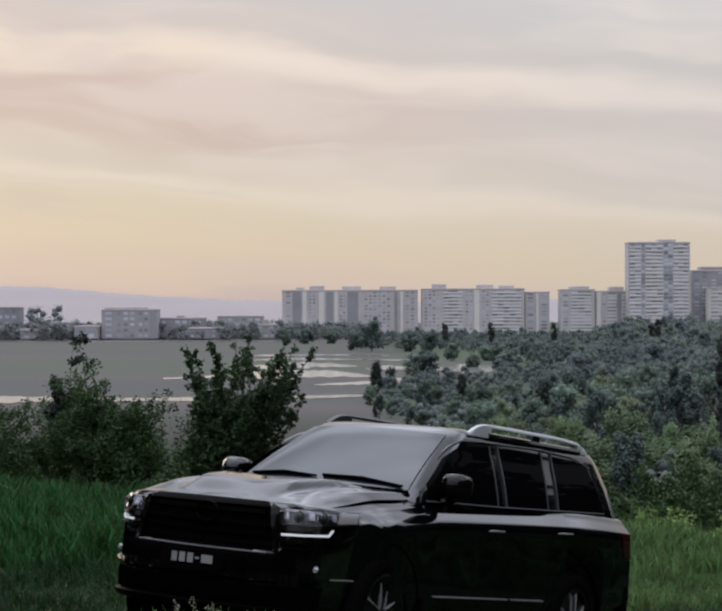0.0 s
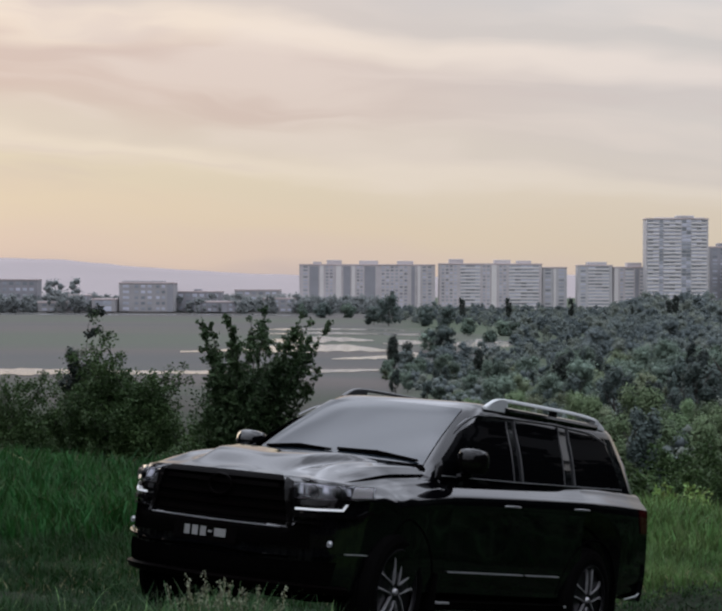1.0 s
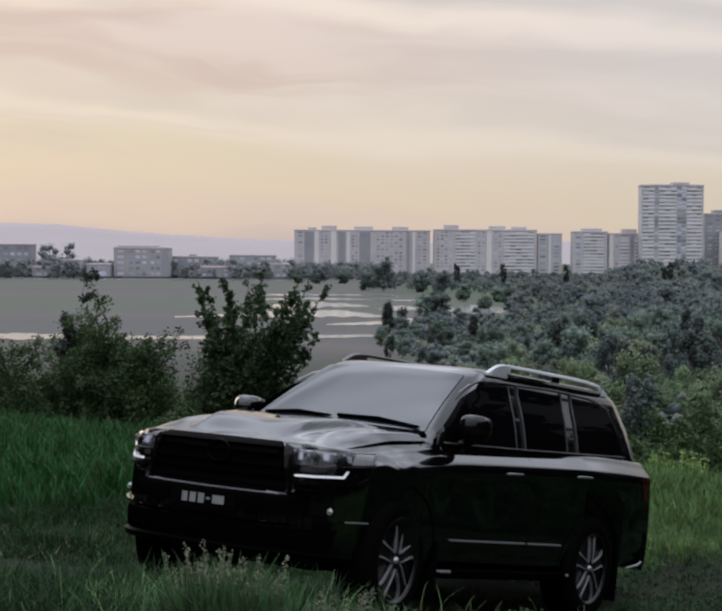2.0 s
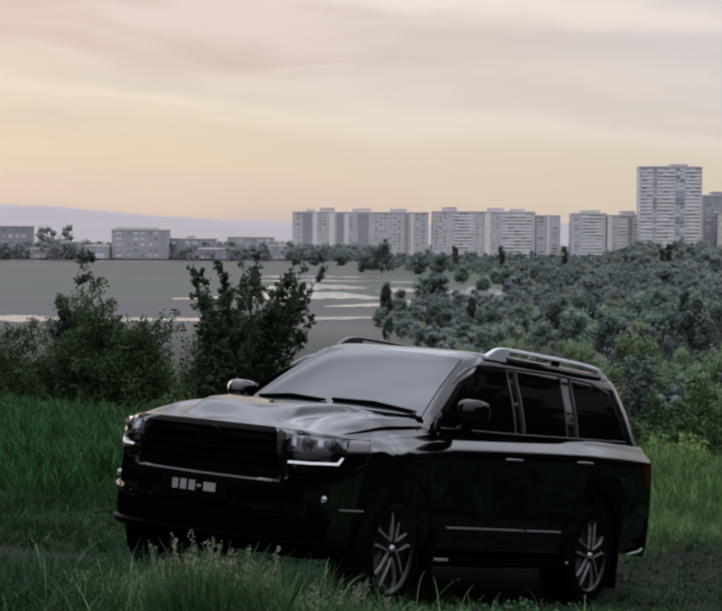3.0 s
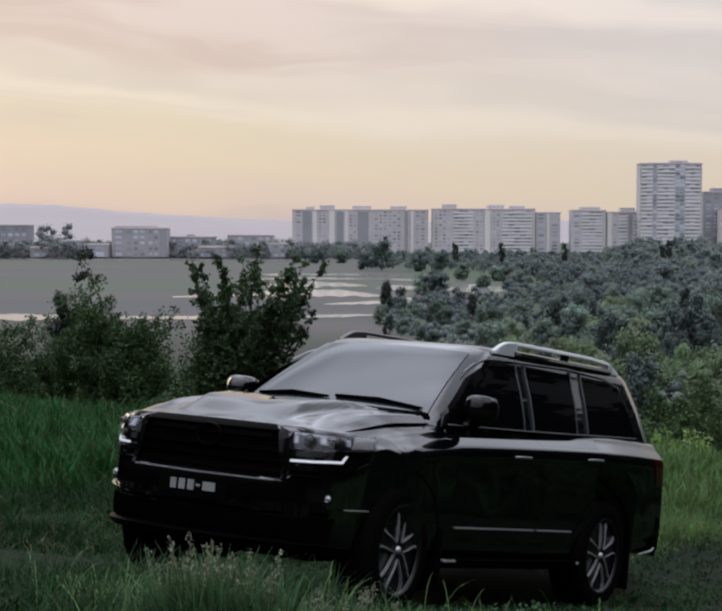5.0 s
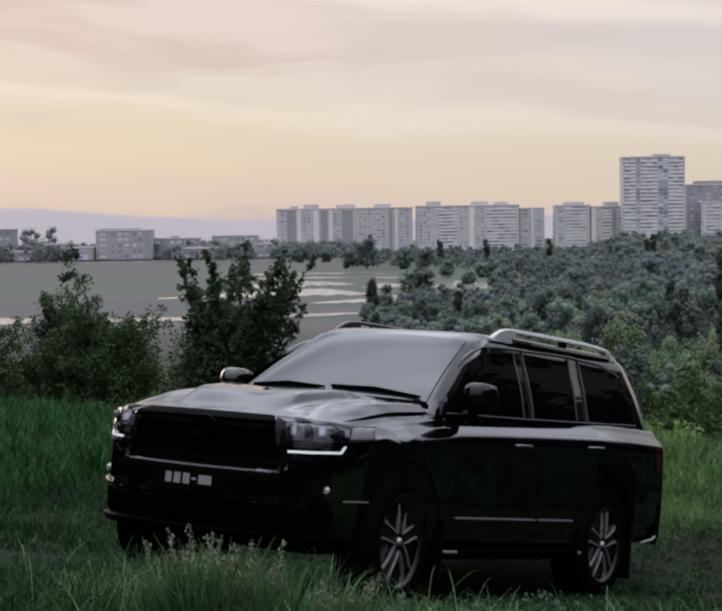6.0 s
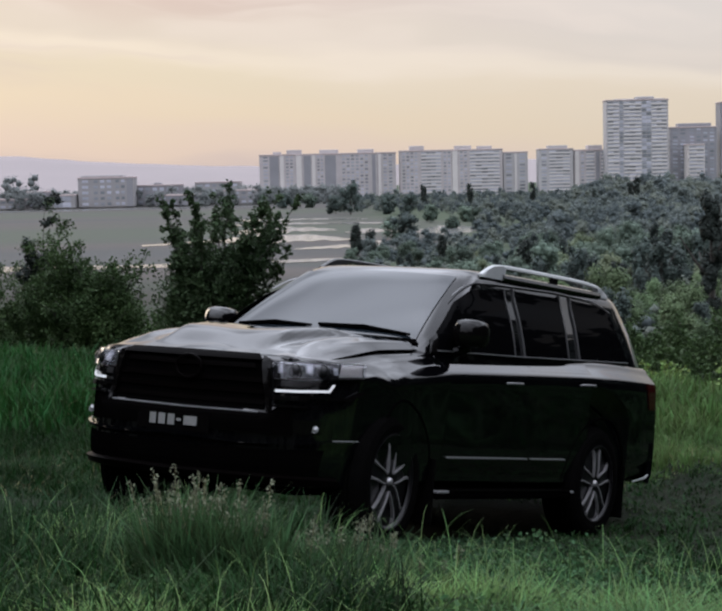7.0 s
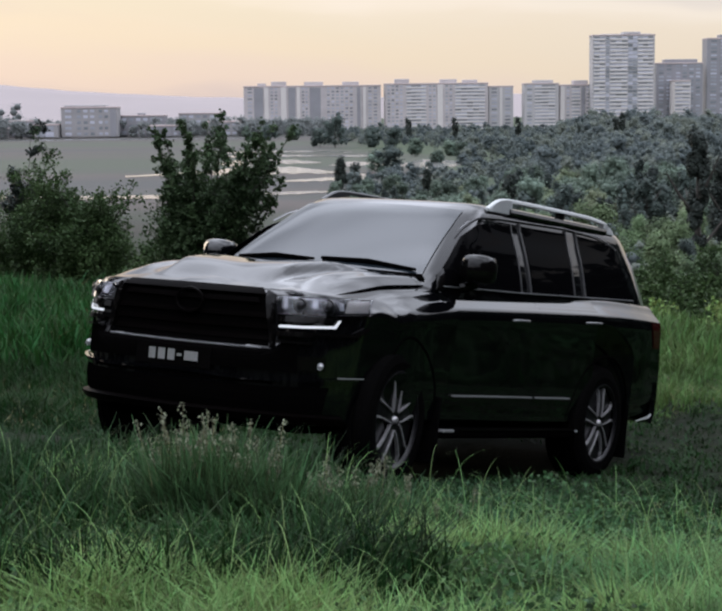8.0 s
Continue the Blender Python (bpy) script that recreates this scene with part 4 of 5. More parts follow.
def facade(label, az0, az1, d, top, z0=-15.0, floors=12, bays=(), wall=None, roof_blocks=(), depth=18, pane=(.62, .5), name="apartment_building", fade=0):
    """A building on bearings az0 to az1. bays: (from, to, windows, kind) in fractions of the width;
    kind w: single windows, b: long balcony bands, g: a glazed stack, s: a plain strip standing proud."""
    x0, _ = bearing(az0, d)
    x1, y = bearing(az1, d)
    zt = height(top, d)
    w, h = x1 - x0, zt - z0
    b = new(name)
    b.location = (x0, y, z0)
    tagged(b, label, "building")
    wall = wall or plaster
    part("wall", shape_box(0, w, 0, depth, 0, h, .15), wall, b)
    part("parapet", shape_box(-.3, w + .3, -.35, depth + .3, h, h + 1.1, .1), roof_m, b)
    for f0, f1, up in roof_blocks:
        part("roof_block", shape_box(f0 * w, f1 * w, 3, depth - 3, h + .9, h + up, .2), wall, b)
    fh = h / floors
    made = {}
    for f0, f1, n, kind in bays:
        bx0, bx1 = f0 * w, f1 * w
        if kind == "s":
            part("pilaster", shape_box(bx0, bx1, -.9, 0, 0, h - .4, .1), plaster_white, b, "pale vertical strip")
            continue
        if kind == "d":
            part("recess_panel", shape_box(bx0, bx1, -.25, 0, 0, h - .8, .05), plaster_dark, b, "dark vertical strip")
            continue
        cw = (bx1 - bx0) / n
        for i in range(n):
            for k in range(floors):
                ww = cw * (pane[0] if kind == "w" else .96)
                hh = fh * (pane[1] if kind != "g" else .8)
                key = (round(ww, 2), round(hh, 2), kind)
                pos = Matrix.Translation((bx0 + (i + .5) * cw, 0, (k + .5) * fh))
                if key not in made:
                    made[key] = part("window", shape_box(-ww / 2, ww / 2, -.10, .25, -hh / 2, hh / 2), pane_m, b)
                    made[key].matrix_basis = pos
                else:
                    share(made[key], b, pos)
        if kind == "b":
            for k in range(floors):
                key = (round(bx1 - bx0, 2), "rail")
                pos = Matrix.Translation(((bx0 + bx1) / 2, 0, (k + .08) * fh))
                if key not in made:
                    made[key] = part("balcony", shape_box(-(bx1 - bx0) / 2, (bx1 - bx0) / 2, -.55, 0, -fh * .22, fh * .22, .05), plaster_white, b, "pale balcony band")
                    made[key].matrix_basis = pos
                else:
                    share(made[key], b, pos, "pale balcony band")
    return b


facade("long pale apartment block with grey vertical strips", -2.33, 2.45, 1400, .80, floors=13, roof_blocks=((.10, .16, 3.2), (.20, .31, 4.6), (.44, .58, 4.2), (.72, .84, 4.0)),
       bays=((.02, .07, 1, "w"), (.075, .14, 0, "d"), (.15, .18, 0, "s"), (.19, .25, 2, "w"), (.27, .31, 0, "s"), (.325, .375, 0, "d"), (.385, .41, 0, "s"), (.42, .47, 2, "w"), (.48, .56, 0, "d"), (.60, .80, 6, "w"), (.825, .85, 0, "d"), (.87, .89, 0, "s"), (.90, .98, 2, "w")))
facade("long pale apartment block with rows of balconies", 2.58, 6.18, 1405, .84, floors=13, roof_blocks=((.10, .24, 4.8), (.54, .70, 4.2), (.76, .90, 3.6)),
       bays=((.02, .18, 4, "w"), (.21, .40, 4, "b"), (.42, .50, 2, "w"), (.51, .56, 0, "s"), (.58, .66, 2, "w"), (.68, .97, 5, "b")))
facade("lower end block of pale plaster", 6.20, 7.05, 1412, .72, floors=12, bays=((.05, .4, 1, "w"), (.45, .55, 0, "s"), (.6, .95, 1, "w")), wall=plaster_grey)
facade("grey apartment block with white balcony bands", 7.44, 8.62, 1395, .80, floors=13, roof_blocks=((.28, .85, 3.6),), bays=((.03, .26, 1, "w"), (.3, .9, 3, "b")), wall=plaster_grey)
facade("pale apartment block beside a tower", 8.64, 9.75, 1398, .74, floors=12, roof_blocks=((.45, .9, 4.6),), bays=((.04, .16, 0, "s"), (.2, .34, 1, "w"), (.38, .64, 1, "b"), (.68, .80, 0, "d"), (.84, .98, 1, "b")))
tower = facade("tall slab tower with white floor bands", 9.78, 11.88, 1380, 2.45, floors=24, roof_blocks=((.50, .78, 3.4), (.15, .95, 1.7)),
               bays=((.02, .20, 2, "b"), (.21, .27, 1, "g"), (.28, .56, 3, "b"), (.57, .72, 2, "g"), (.73, .97, 3, "b")), wall=plaster_grey, name="apartment_tower")
facade("dark grey office tower with a pale lower wing", 11.93, 13.5, 1420, 1.46, floors=17, roof_blocks=((.2, .9, 4.0),), bays=((.03, .36, 2, "w"), (.40, .97, 4, "w")), wall=plaster_dark, name="office_tower")
facade("white slab block with floor bands", 12.55, 13.1, 1400, .85, floors=12, bays=((.05, .95, 2, "b"),), wall=plaster_white)
facade("tall dark tower of concrete and glass", 13.63, 15.9, 1430, 2.30, floors=24, roof_blocks=((.2, .6, 4),), bays=((.03, .45, 3, "w"), (.5, .95, 4, "b")), wall=plaster_dark, name="apartment_tower")
# buildings along the far shore
facade("square four-storey house with an arcade", -8.62, -6.72, 1190, .14, floors=5, roof_blocks=((.05, .8, 2.2),), bays=((.04, .22, 1, "w"), (.26, .62, 3, "w"), (.66, .86, 2, "w"), (.88, .98, 0, "d")), name="house", depth=24, wall=shore_pale)
facade("long low grey building", -13.6, -11.42, 1230, .24, floors=5, bays=((.03, .97, 9, "w"),), name="house", wall=shore_wall)
facade("low white pavilion with a dark opening", -9.55, -8.75, 1180, -.44, floors=2, bays=((.12, .85, 2, "g"),), name="pavilion", wall=shore_pale)
facade("long low pale hall", -6.68, -5.05, 1215, -.16, floors=3, roof_blocks=((.4, .55, 2.4),), bays=((.05, .95, 6, "w"),), name="hall", wall=shore_wall)
facade("small pale shed on the shore", -11.4, -10.4, 1178, -.55, floors=2, bays=((.1, .9, 3, "w"),), name="shed", wall=shore_pale)
facade("low pale house behind the shore", -4.6, -3.0, 1260, -.1, floors=4, bays=((.05, .95, 6, "w"),), name="house", wall=shore_pale)
facade("low flat-roofed house among the trees", -10.35, -9.65, 1192, -.30, floors=3, bays=((.08, .92, 4, "w"),), name="house", wall=shore_wall)
facade("long low storehouse by the water", -6.0, -4.4, 1182, -.52, floors=2, bays=((.04, .5, 4, "w"), (.55, .7, 0, "d"), (.74, .96, 2, "w")), name="hall", wall=shore_wall)
facade("low pale house before the apartment block", -3.6, -2.45, 1190, -.40, floors=3, bays=((.08, .92, 4, "w"),), name="house", wall=shore_pale)


# ---- water in channels over the mudflat ----
water_m = mat("still_water", (.17, .17, .165), .12, ior=1.33, vary=.2, scale=.05, bump=.05, bump_scale=1.2)


def channel(pts, label):
    """A winding shallow channel: (bearing, distance, half-depth in metres)."""
    bm = bmesh.new()
    near, far = [], []
    n = 60
    azs = [p[0] for p in pts]
    for k in range(n + 1):
        az = azs[0] + (azs[-1] - azs[0]) * k / n
        d = curve(az, [(p[0], p[1]) for p in pts])
        w = curve(az, [(p[0], p[2]) for p in pts]) * (1 + .5 * noise.noise((az * 2.3, d * .01, 0)))
        w = max(w, .3)
        j = w * .5 * noise.noise((az * 4, 9, d * .02))
        for out, dd in ((near, d - w + j), (far, d + w + j)):
            x, y = bearing(az, dd)
            out.append(bm.verts.new((x, y, ground_z(x, y) + .12)))
    for i in range(n):
        bm.faces.new((near[i], near[i + 1], far[i + 1], far[i]))
    return tagged(link("water", bm, water_m), label, "water", kind="structure")


channel([(-16, 318, 14), (-12, 326, 16), (-9, 330, 12), (-6, 336, 9), (-4, 345, 8), (-1, 357, 9), (.5, 366, 4), (1.2, 370, 1)], "narrow bright channel across the mudflat")
channel([(-6.5, 470, 4), (-4, 490, 12), (-2.4, 500, 34), (-.6, 505, 26), (.8, 480, 8), (2.0, 452, 10), (2.6, 440, 3)], "bright shallow pool on the mudflat")
channel([(-3.4, 570, 5), (-2.4, 585, 34), (-1.0, 590, 26), (.3, 575, 6)], "pale shallow pool on the mudflat")
channel([(3.0, 535, 5), (3.7, 548, 40), (4.6, 552, 44), (5.2, 548, 20), (5.5, 545, 4)], "pale pool between the trees")
channel([(.6, 545, 4), (1.4, 560, 22), (2.2, 552, 16), (2.9, 560, 4)], "pale shallow pool on the mudflat")
channel([(-1.2, 425, 2), (0, 432, 9), (1.4, 440, 12), (2.2, 446, 7), (2.8, 450, 2)], "thin bright channel on the mudflat")
channel([(-3.6, 655, 3), (-2, 668, 14), (0, 662, 8), (1.8, 650, 12), (2.6, 640, 2)], "pale streak of water on the mudflat")
channel([(-16, 1120, 24), (-11, 1125, 22), (-7, 1125, 20), (-3, 1110, 14), (-1, 1090, 4)], "grey lake water along the far shore")
channel([(-4, 720, 3), (-2.2, 735, 16), (0, 730, 10), (1.4, 715, 3)], "grey shallow pool on the mudflat")


# ---- plants ----
def mesh_of(name, verts, quads, material, smooth=False):
    """A mesh from arrays of points and of four-cornered faces."""
    me = bpy.data.meshes.new(name)
    nv, nf = len(verts), len(quads)
    me.vertices.add(nv)
    me.vertices.foreach_set("co", np.asarray(verts, dtype=np.float32).ravel())
    me.loops.add(nf * 4)
    me.loops.foreach_set("vertex_index", np.asarray(quads, dtype=np.int32).ravel())
    me.polygons.add(nf)
    me.polygons.foreach_set("loop_start", np.arange(0, nf * 4, 4, dtype=np.int32))
    me.update(calc_edges=True)
    me.validate()
    if smooth:
        me.polygons.foreach_set("use_smooth", np.ones(nf, dtype=bool))
    me.materials.append(material)
    return me


def leaves(rng, centres, size, along=None, droop=.2, slim=.45):
    """Pointed leaves, one four-cornered face each, folded a little, at the centres."""
    n = len(centres)
    d = rng.normal(size=(n, 3))
    if along is not None:
        d = d * .7 + along
    d[:, 2] -= droop
    d /= np.linalg.norm(d, axis=1)[:, None]
    r = np.cross(d, rng.normal(size=(n, 3)))
    r /= np.linalg.norm(r, axis=1)[:, None]
    u = np.cross(r, d)
    s = (size * rng.uniform(.6, 1.35, n))[:, None]
    base = centres - d * s * .5
    tip = centres + d * s * .5
    a = centres + r * s * slim + u * s * .12
    b = centres - r * s * slim + u * s * .12
    v = np.stack([base, a, tip, b], 1).reshape(-1, 3)
    q = np.arange(n * 4).reshape(n, 4)
    return v, q


def grow(rng, height_m, spread, limbs, twigs, lean=(0, 0), start=.18, arch=.25, trunk_r=.05, flare=False):
    """A trunk with limbs and twigs: the wood as tubes, and points along the twigs for leaves."""
    bm = bmesh.new()
    spots, ways = [], []
    top = Vector((lean[0], lean[1], height_m * .8))
    trunk = [Vector((0, 0, -.3))] + [top * (k / 5) + Vector((rng.normal(0, .03), rng.normal(0, .03), 0)) * height_m * .3 for k in range(6)]
    tube(bm, [tuple(p) for p in trunk], [trunk_r * 1.3] + [trunk_r * (1 - .16 * k) for k in range(6)], 7)
    for i in range(limbs):
        f = start + (1 - start) * (i + rng.uniform(0, 1)) / limbs
        p0 = top * f
        a = i * 2.4 + rng.normal(0, .4)
        reach = spread * (.5 + .5 * f if flare else 1 - .55 * f) * rng.uniform(.7, 1.25)
        rise = height_m * (.25 + .25 * f) * rng.uniform(.6, 1.2)
        d = Vector((math.cos(a), math.sin(a), 0))
        pts = []
        for k in range(6):
            t = k / 5
            pts.append(p0 + d * reach * t + Vector((0, 0, rise * (t - arch * t * t))) + Vector(rng.normal(0, .025, 3)) * height_m * .3 * t)
        r0 = trunk_r * .55 * (1 - .4 * f)
        tube(bm, [tuple(p) for p in pts], [r0 * (1 - .15 * k) for k in range(6)], 5)
        for j in range(twigs):
            t = rng.uniform(.15, 1)
            k = min(int(t * 5), 4)
            q0 = pts[k].lerp(pts[k + 1], t * 5 - k)
            td = Vector((d.x * .6 + rng.normal(0, .6), d.y * .6 + rng.normal(0, .6), rng.uniform(.1, .9))).normalized()
            ln = spread * rng.uniform(.22, .48)
            q = [q0 + td * ln * s + Vector((0, 0, -arch * .5 * ln * s * s)) for s in (0, .35, .7, 1)]
            tube(bm, [tuple(p) for p in q], [r0 * .4, r0 * .33, r0 * .25, r0 * .12], 4)
            for s in range(14):
                u = rng.uniform(.05, 1.05)
                spots.append(q0 + td * ln * u + Vector((0, 0, -arch * .5 * ln * u * u)) + Vector(rng.normal(0, .022 * height_m / 3, 3)))
                ways.append(td)
    return bm, np.array([tuple(p) for p in spots]), np.array([tuple(p) for p in ways])


def plant(name, label, category, at, rng, leaf, leaf_size, per_spot, jitter, wood=bark, core=None, group="", **kw):
    x, y, z = at
    t = new(name)
    t.location = (x, y, z)
    tagged(t, label, category, group)
    bm, spots, ways = grow(rng, **kw)
    part("trunk", bm, wood, t, "", True)
    c = np.repeat(spots, per_spot, 0)
    w = np.repeat(ways, per_spot, 0)
    c = c + rng.normal(0, jitter, c.shape)
    if core:
        n, rx, rz, zc = core
        p = rng.normal(size=(n, 3))
        p /= np.linalg.norm(p, axis=1)[:, None]
        p *= rng.uniform(.25, 1, (n, 1)) ** .5
        lump = 1 + .25 * np.sin(p[:, 0] * 5 + 1) * np.sin(p[:, 2] * 4 + p[:, 1] * 5)
        p = p * lump[:, None] * np.array([rx, rx, rz]) + np.array([0, 0, zc])
        c = np.concatenate([c, p])
        w = np.concatenate([w, np.tile([0, 0, .3], (n, 1))])
    v, q = leaves(rng, c, leaf_size, w)
    ob = new("crown", mesh_of("crown", v, q, leaf))
    ob.parent = t
    return t


rng = np.random.default_rng(11)


def on_ground(x, y, sink=.05):
    return x, y, ground_z(x, y) - sink


# the small tree behind the car: many upswept stems that fan out, dense below, loose at the tips
def fan_tree(at, label, rng, height_m, reach, stems, lean, leaf, leaf_size):
    t = new("tree")
    t.location = at
    tagged(t, label, "tree")
    bm = bmesh.new()
    top = Vector((lean * .55, 0, height_m * .55))
    tube(bm, [(0, 0, -.3), (lean * .1, 0, height_m * .15), tuple(top * .65), tuple(top)], [.05, .042, .03, .014], 7)
    spots, ways = [], []
    for i in range(stems):
        f = .10 + .62 * (i + rng.uniform(0, 1)) / stems
        p0 = Vector((lean * f * .9, 0, height_m * .55 * f * 1.25))
        a = i * 2.4 + rng.normal(0, .35)
        out = Vector((math.cos(a), math.sin(a) * .9, 0))
        r = reach * (.74 + .55 * f + .26 * out.x) * rng.uniform(.7, 1.25)
        rise = (height_m - p0.z) * rng.uniform(.50, .80) * (.62 + .55 * f)
        pts = [p0 + out * r * (u ** .8) + Vector((lean * .35 * u, 0, rise * u ** 1.25)) + Vector(rng.normal(0, .02, 3)) * u for u in (0, .2, .4, .6, .8, 1)]
        tube(bm, [tuple(p) for p in pts], [.016, .013, .010, .008, .006, .003], 5)
        for j in range(30):
            u = rng.uniform(.10, 1.0)
            k = min(int(u * 5), 4)
            q0 = pts[k].lerp(pts[k + 1], u * 5 - k)
            side = Vector((rng.normal(0, .8), rng.normal(0, .8), rng.uniform(-.15, .75))) + out * .35
            td = side.normalized()
            ln = reach * rng.uniform(.14, .42) * (1.15 - .75 * u)
            tube(bm, [tuple(q0), tuple(q0 + td * ln * .5), tuple(q0 + td * ln + Vector((0, 0, -.02)))], [.004, .003, .0015], 4)
            for m in range(int(52 - 24 * u)):
                w = rng.uniform(.05, 1.05)
                spots.append(q0 + td * ln * w + Vector(rng.normal(0, .012 + .030 * (1 - u), 3)))
                ways.append(td)
        for m in range(46):
            u = rng.uniform(.55, 1.03)
            k = min(int(u * 5), 4)
            spots.append(pts[k].lerp(pts[k + 1], min(1.1, u * 5 - k)) + Vector(rng.normal(0, .016, 3)))
            ways.append((pts[5] - pts[3]).normalized())
    for k in range(9000):
        p = Vector(rng.normal(0, 1, 3)).normalized() * rng.uniform(.2, 1) ** .5
        lump = 1 + .28 * math.sin(p.x * 6 + 1) * math.sin(p.z * 5 + p.y * 4)
        up = p.z * lump
        spots.append(Vector((lean * (.36 + .14 * up) + p.x * lump * reach * (.72 + .16 * up), p.y * lump * reach * .7, height_m * (.40 + .27 * up))))
        ways.append(Vector((p.x, p.y, .7)))
    part("trunk", bm, bark, t, "", True)
    v, q = leaves(rng, np.array([tuple(p) for p in spots]), leaf_size, np.array([tuple(p) for p in ways]), .1, .34)
    new("crown", mesh_of("crown", v, q, leaf)).parent = t


fan_tree(on_ground(-2.02, 8.3), "small dark green tree with upswept leafy branches", np.random.default_rng(21), 3.15, .70, 46, .50, young_leaf, .044)
# bushes on the edge of the bank
for az, d, h, sp, n, rx, rz, zc in ((-9.1, 37, 3.6, 1.35, 12000, 1.25, 1.7, 2.15), (-7.8, 36, 3.0, 1.2, 10000, 1.05, 1.5, 1.85), (-6.3, 33, 1.2, .8, 3600, .7, .55, .6), (-12.6, 39, 2.8, 1.4, 9500, 1.5, 1.35, 1.4), (-11.0, 40, 2.9, 1.3, 8500, 1.35, 1.45, 1.5), (-5.2, 31, 1.5, .8, 4200, .75, .7, .7), (-3.2, 29, 1.3, .8, 4000, .75, .6, .6), (-1.4, 33, 1.5, .9, 3600, .8, .65, .8)):
    x, y = bearing(az, d)
    plant("bush", "dense dark green bush on the bank", "bush", on_ground(x, y), rng, bush_leaf, .060, 5, .06, core=(int(n * 2.0), rx * .84, rz * .84, zc * .92), group="bushes on the bank",
          height_m=h * .94, spread=sp * 1.08, limbs=12, twigs=7, start=.12, arch=.12, trunk_r=.05)
x, y = bearing(-10.45, 38)
plant("sapling", "thin sapling with sparse dark leaf clusters", "tree", on_ground(x, y), rng, dark_leaf, .075, 8, .05, height_m=3.6, spread=.6, limbs=9, twigs=4, lean=(.3, 0), start=.5, arch=.05, trunk_r=.045)

# shrubs on the slope to the right
for i, (az, d, h) in enumerate(((9.2, 46, 2.2), (10.6, 42, 2.4), (12.0, 45, 2.6), (13.2, 40, 2.3), (14.4, 47, 2.8), (9.9, 60, 3.0), (11.4, 64, 3.4), (12.9, 62, 3.2), (14.6, 66, 3.6), (10.4, 80, 4.0), (12.2, 84, 4.3), (13.9, 82, 4.2), (15.6, 78, 4.0), (11.1, 33, 1.3), (12.7, 31, 1.2), (14.0, 33, 1.4))):
    x, y = bearing(az, d)
    plant("shrub", "leafy light green shrub on the slope" if d < 55 else "grey-green leafy shrub on the lower slope", "shrub", on_ground(x, y), rng, weed_leaf if d < 55 else bush_leaf, .085 + d * .0008, 4, .12, core=(6500, h * .52, h * .44, h * .45),
          group="shrubs on the slope", height_m=h, spread=h * .42, limbs=8, twigs=5, start=.1, arch=.15, trunk_r=.04)


# ---- the wood in the valley ----
def ball(n):
    """A round ball of four-cornered faces, n to a side."""
    index, pts, quads = {}, [], []

    def at(p):
        key = tuple(round(c, 4) for c in p)
        if key not in index:
            index[key] = len(pts)
            pts.append(Vector(p).normalized())
        return index[key]
    for axis in range(3):
        for sign in (-1, 1):
            for i in range(n):
                for j in range(n):
                    q = []
                    for a, b in ((i, j), (i + 1, j), (i + 1, j + 1), (i, j + 1)):
                        c = [0.0, 0.0, 0.0]
                        c[axis], c[(axis + 1) % 3], c[(axis + 2) % 3] = sign, 2 * a / n - 1, 2 * b / n - 1
                        q.append(at(c))
                    quads.append(q if sign > 0 else q[::-1])
    return np.array([tuple(p) for p in pts]), np.array(quads)


BALLS = {2: ball(2), 4: ball(4)}


def crown(rng, h, wide, clumps, cards, size, tall=1.0, low=.28, fine=2):
    """A crown of clumps of leaf sprays, uneven in outline."""
    cs = []
    for i in range(clumps):
        a, r = rng.uniform(0, 6.283), rng.uniform(0, 1) ** .6
        zf = rng.uniform(low, .95)
        w = wide * (1 - abs(zf - .5) ** 1.6 * 1.5)
        cs.append((math.cos(a) * r * w * .75, math.sin(a) * r * w * .75, zf * h, wide * rng.uniform(.26, .44)))
    cs = np.array(cs)
    k = rng.integers(0, clumps, cards)
    d = rng.normal(size=(cards, 3))
    d /= np.linalg.norm(d, axis=1)[:, None]
    p = cs[k, :3] + d * (cs[k, 3] * rng.uniform(.50, 1.16, cards))[:, None] * np.array([1, 1, tall])
    nrm = d + rng.normal(0, .42, (cards, 3)) + np.array([[0, 0, .3]])
    nrm /= np.linalg.norm(nrm, axis=1)[:, None]
    ax = np.cross(nrm, rng.normal(size=(cards, 3)))
    ax /= np.linalg.norm(ax, axis=1)[:, None]
    sd = np.cross(nrm, ax)
    s = (size * rng.uniform(.6, 1.35, cards))[:, None]
    v = np.stack([p - ax * s * .5, p - sd * s * .42, p + ax * s * .5, p + sd * s * .42], 1).reshape(-1, 3)
    q = np.arange(cards * 4).reshape(cards, 4)
    # each clump has a dense, lumpy heart
    bv, bq = BALLS[fine]
    for i in range(clumps):
        lump = 1 + .16 * np.sin(bv[:, 0] * 4 + i) * np.sin(bv[:, 2] * 5 + i * 2) + rng.normal(0, .05, len(bv))
        q = np.concatenate([q, bq + len(v)])
        v = np.concatenate([v, cs[i, :3] + bv * (cs[i, 3] * .52 * lump)[:, None] * np.array([1, 1, tall])])
    return v, q


def trunk_bm(rng, h, r):
    bm = bmesh.new()
    tube(bm, [(0, 0, -.4), (rng.normal(0, .05) * h * .2, rng.normal(0, .05) * h * .2, h * .3), (rng.normal(0, .1) * h * .2, rng.normal(0, .1) * h * .2, h * .75)], [r, r * .75, r * .3], 6)
    for i in range(4):
        a = i * 1.7
        tube(bm, [(0, 0, h * (.25 + .1 * i)), (math.cos(a) * h * .12, math.sin(a) * h * .12, h * (.4 + .1 * i)), (math.cos(a) * h * .2, math.sin(a) * h * .2, h * (.52 + .1 * i))], [r * .5, r * .35, r * .15], 5)
    return bm


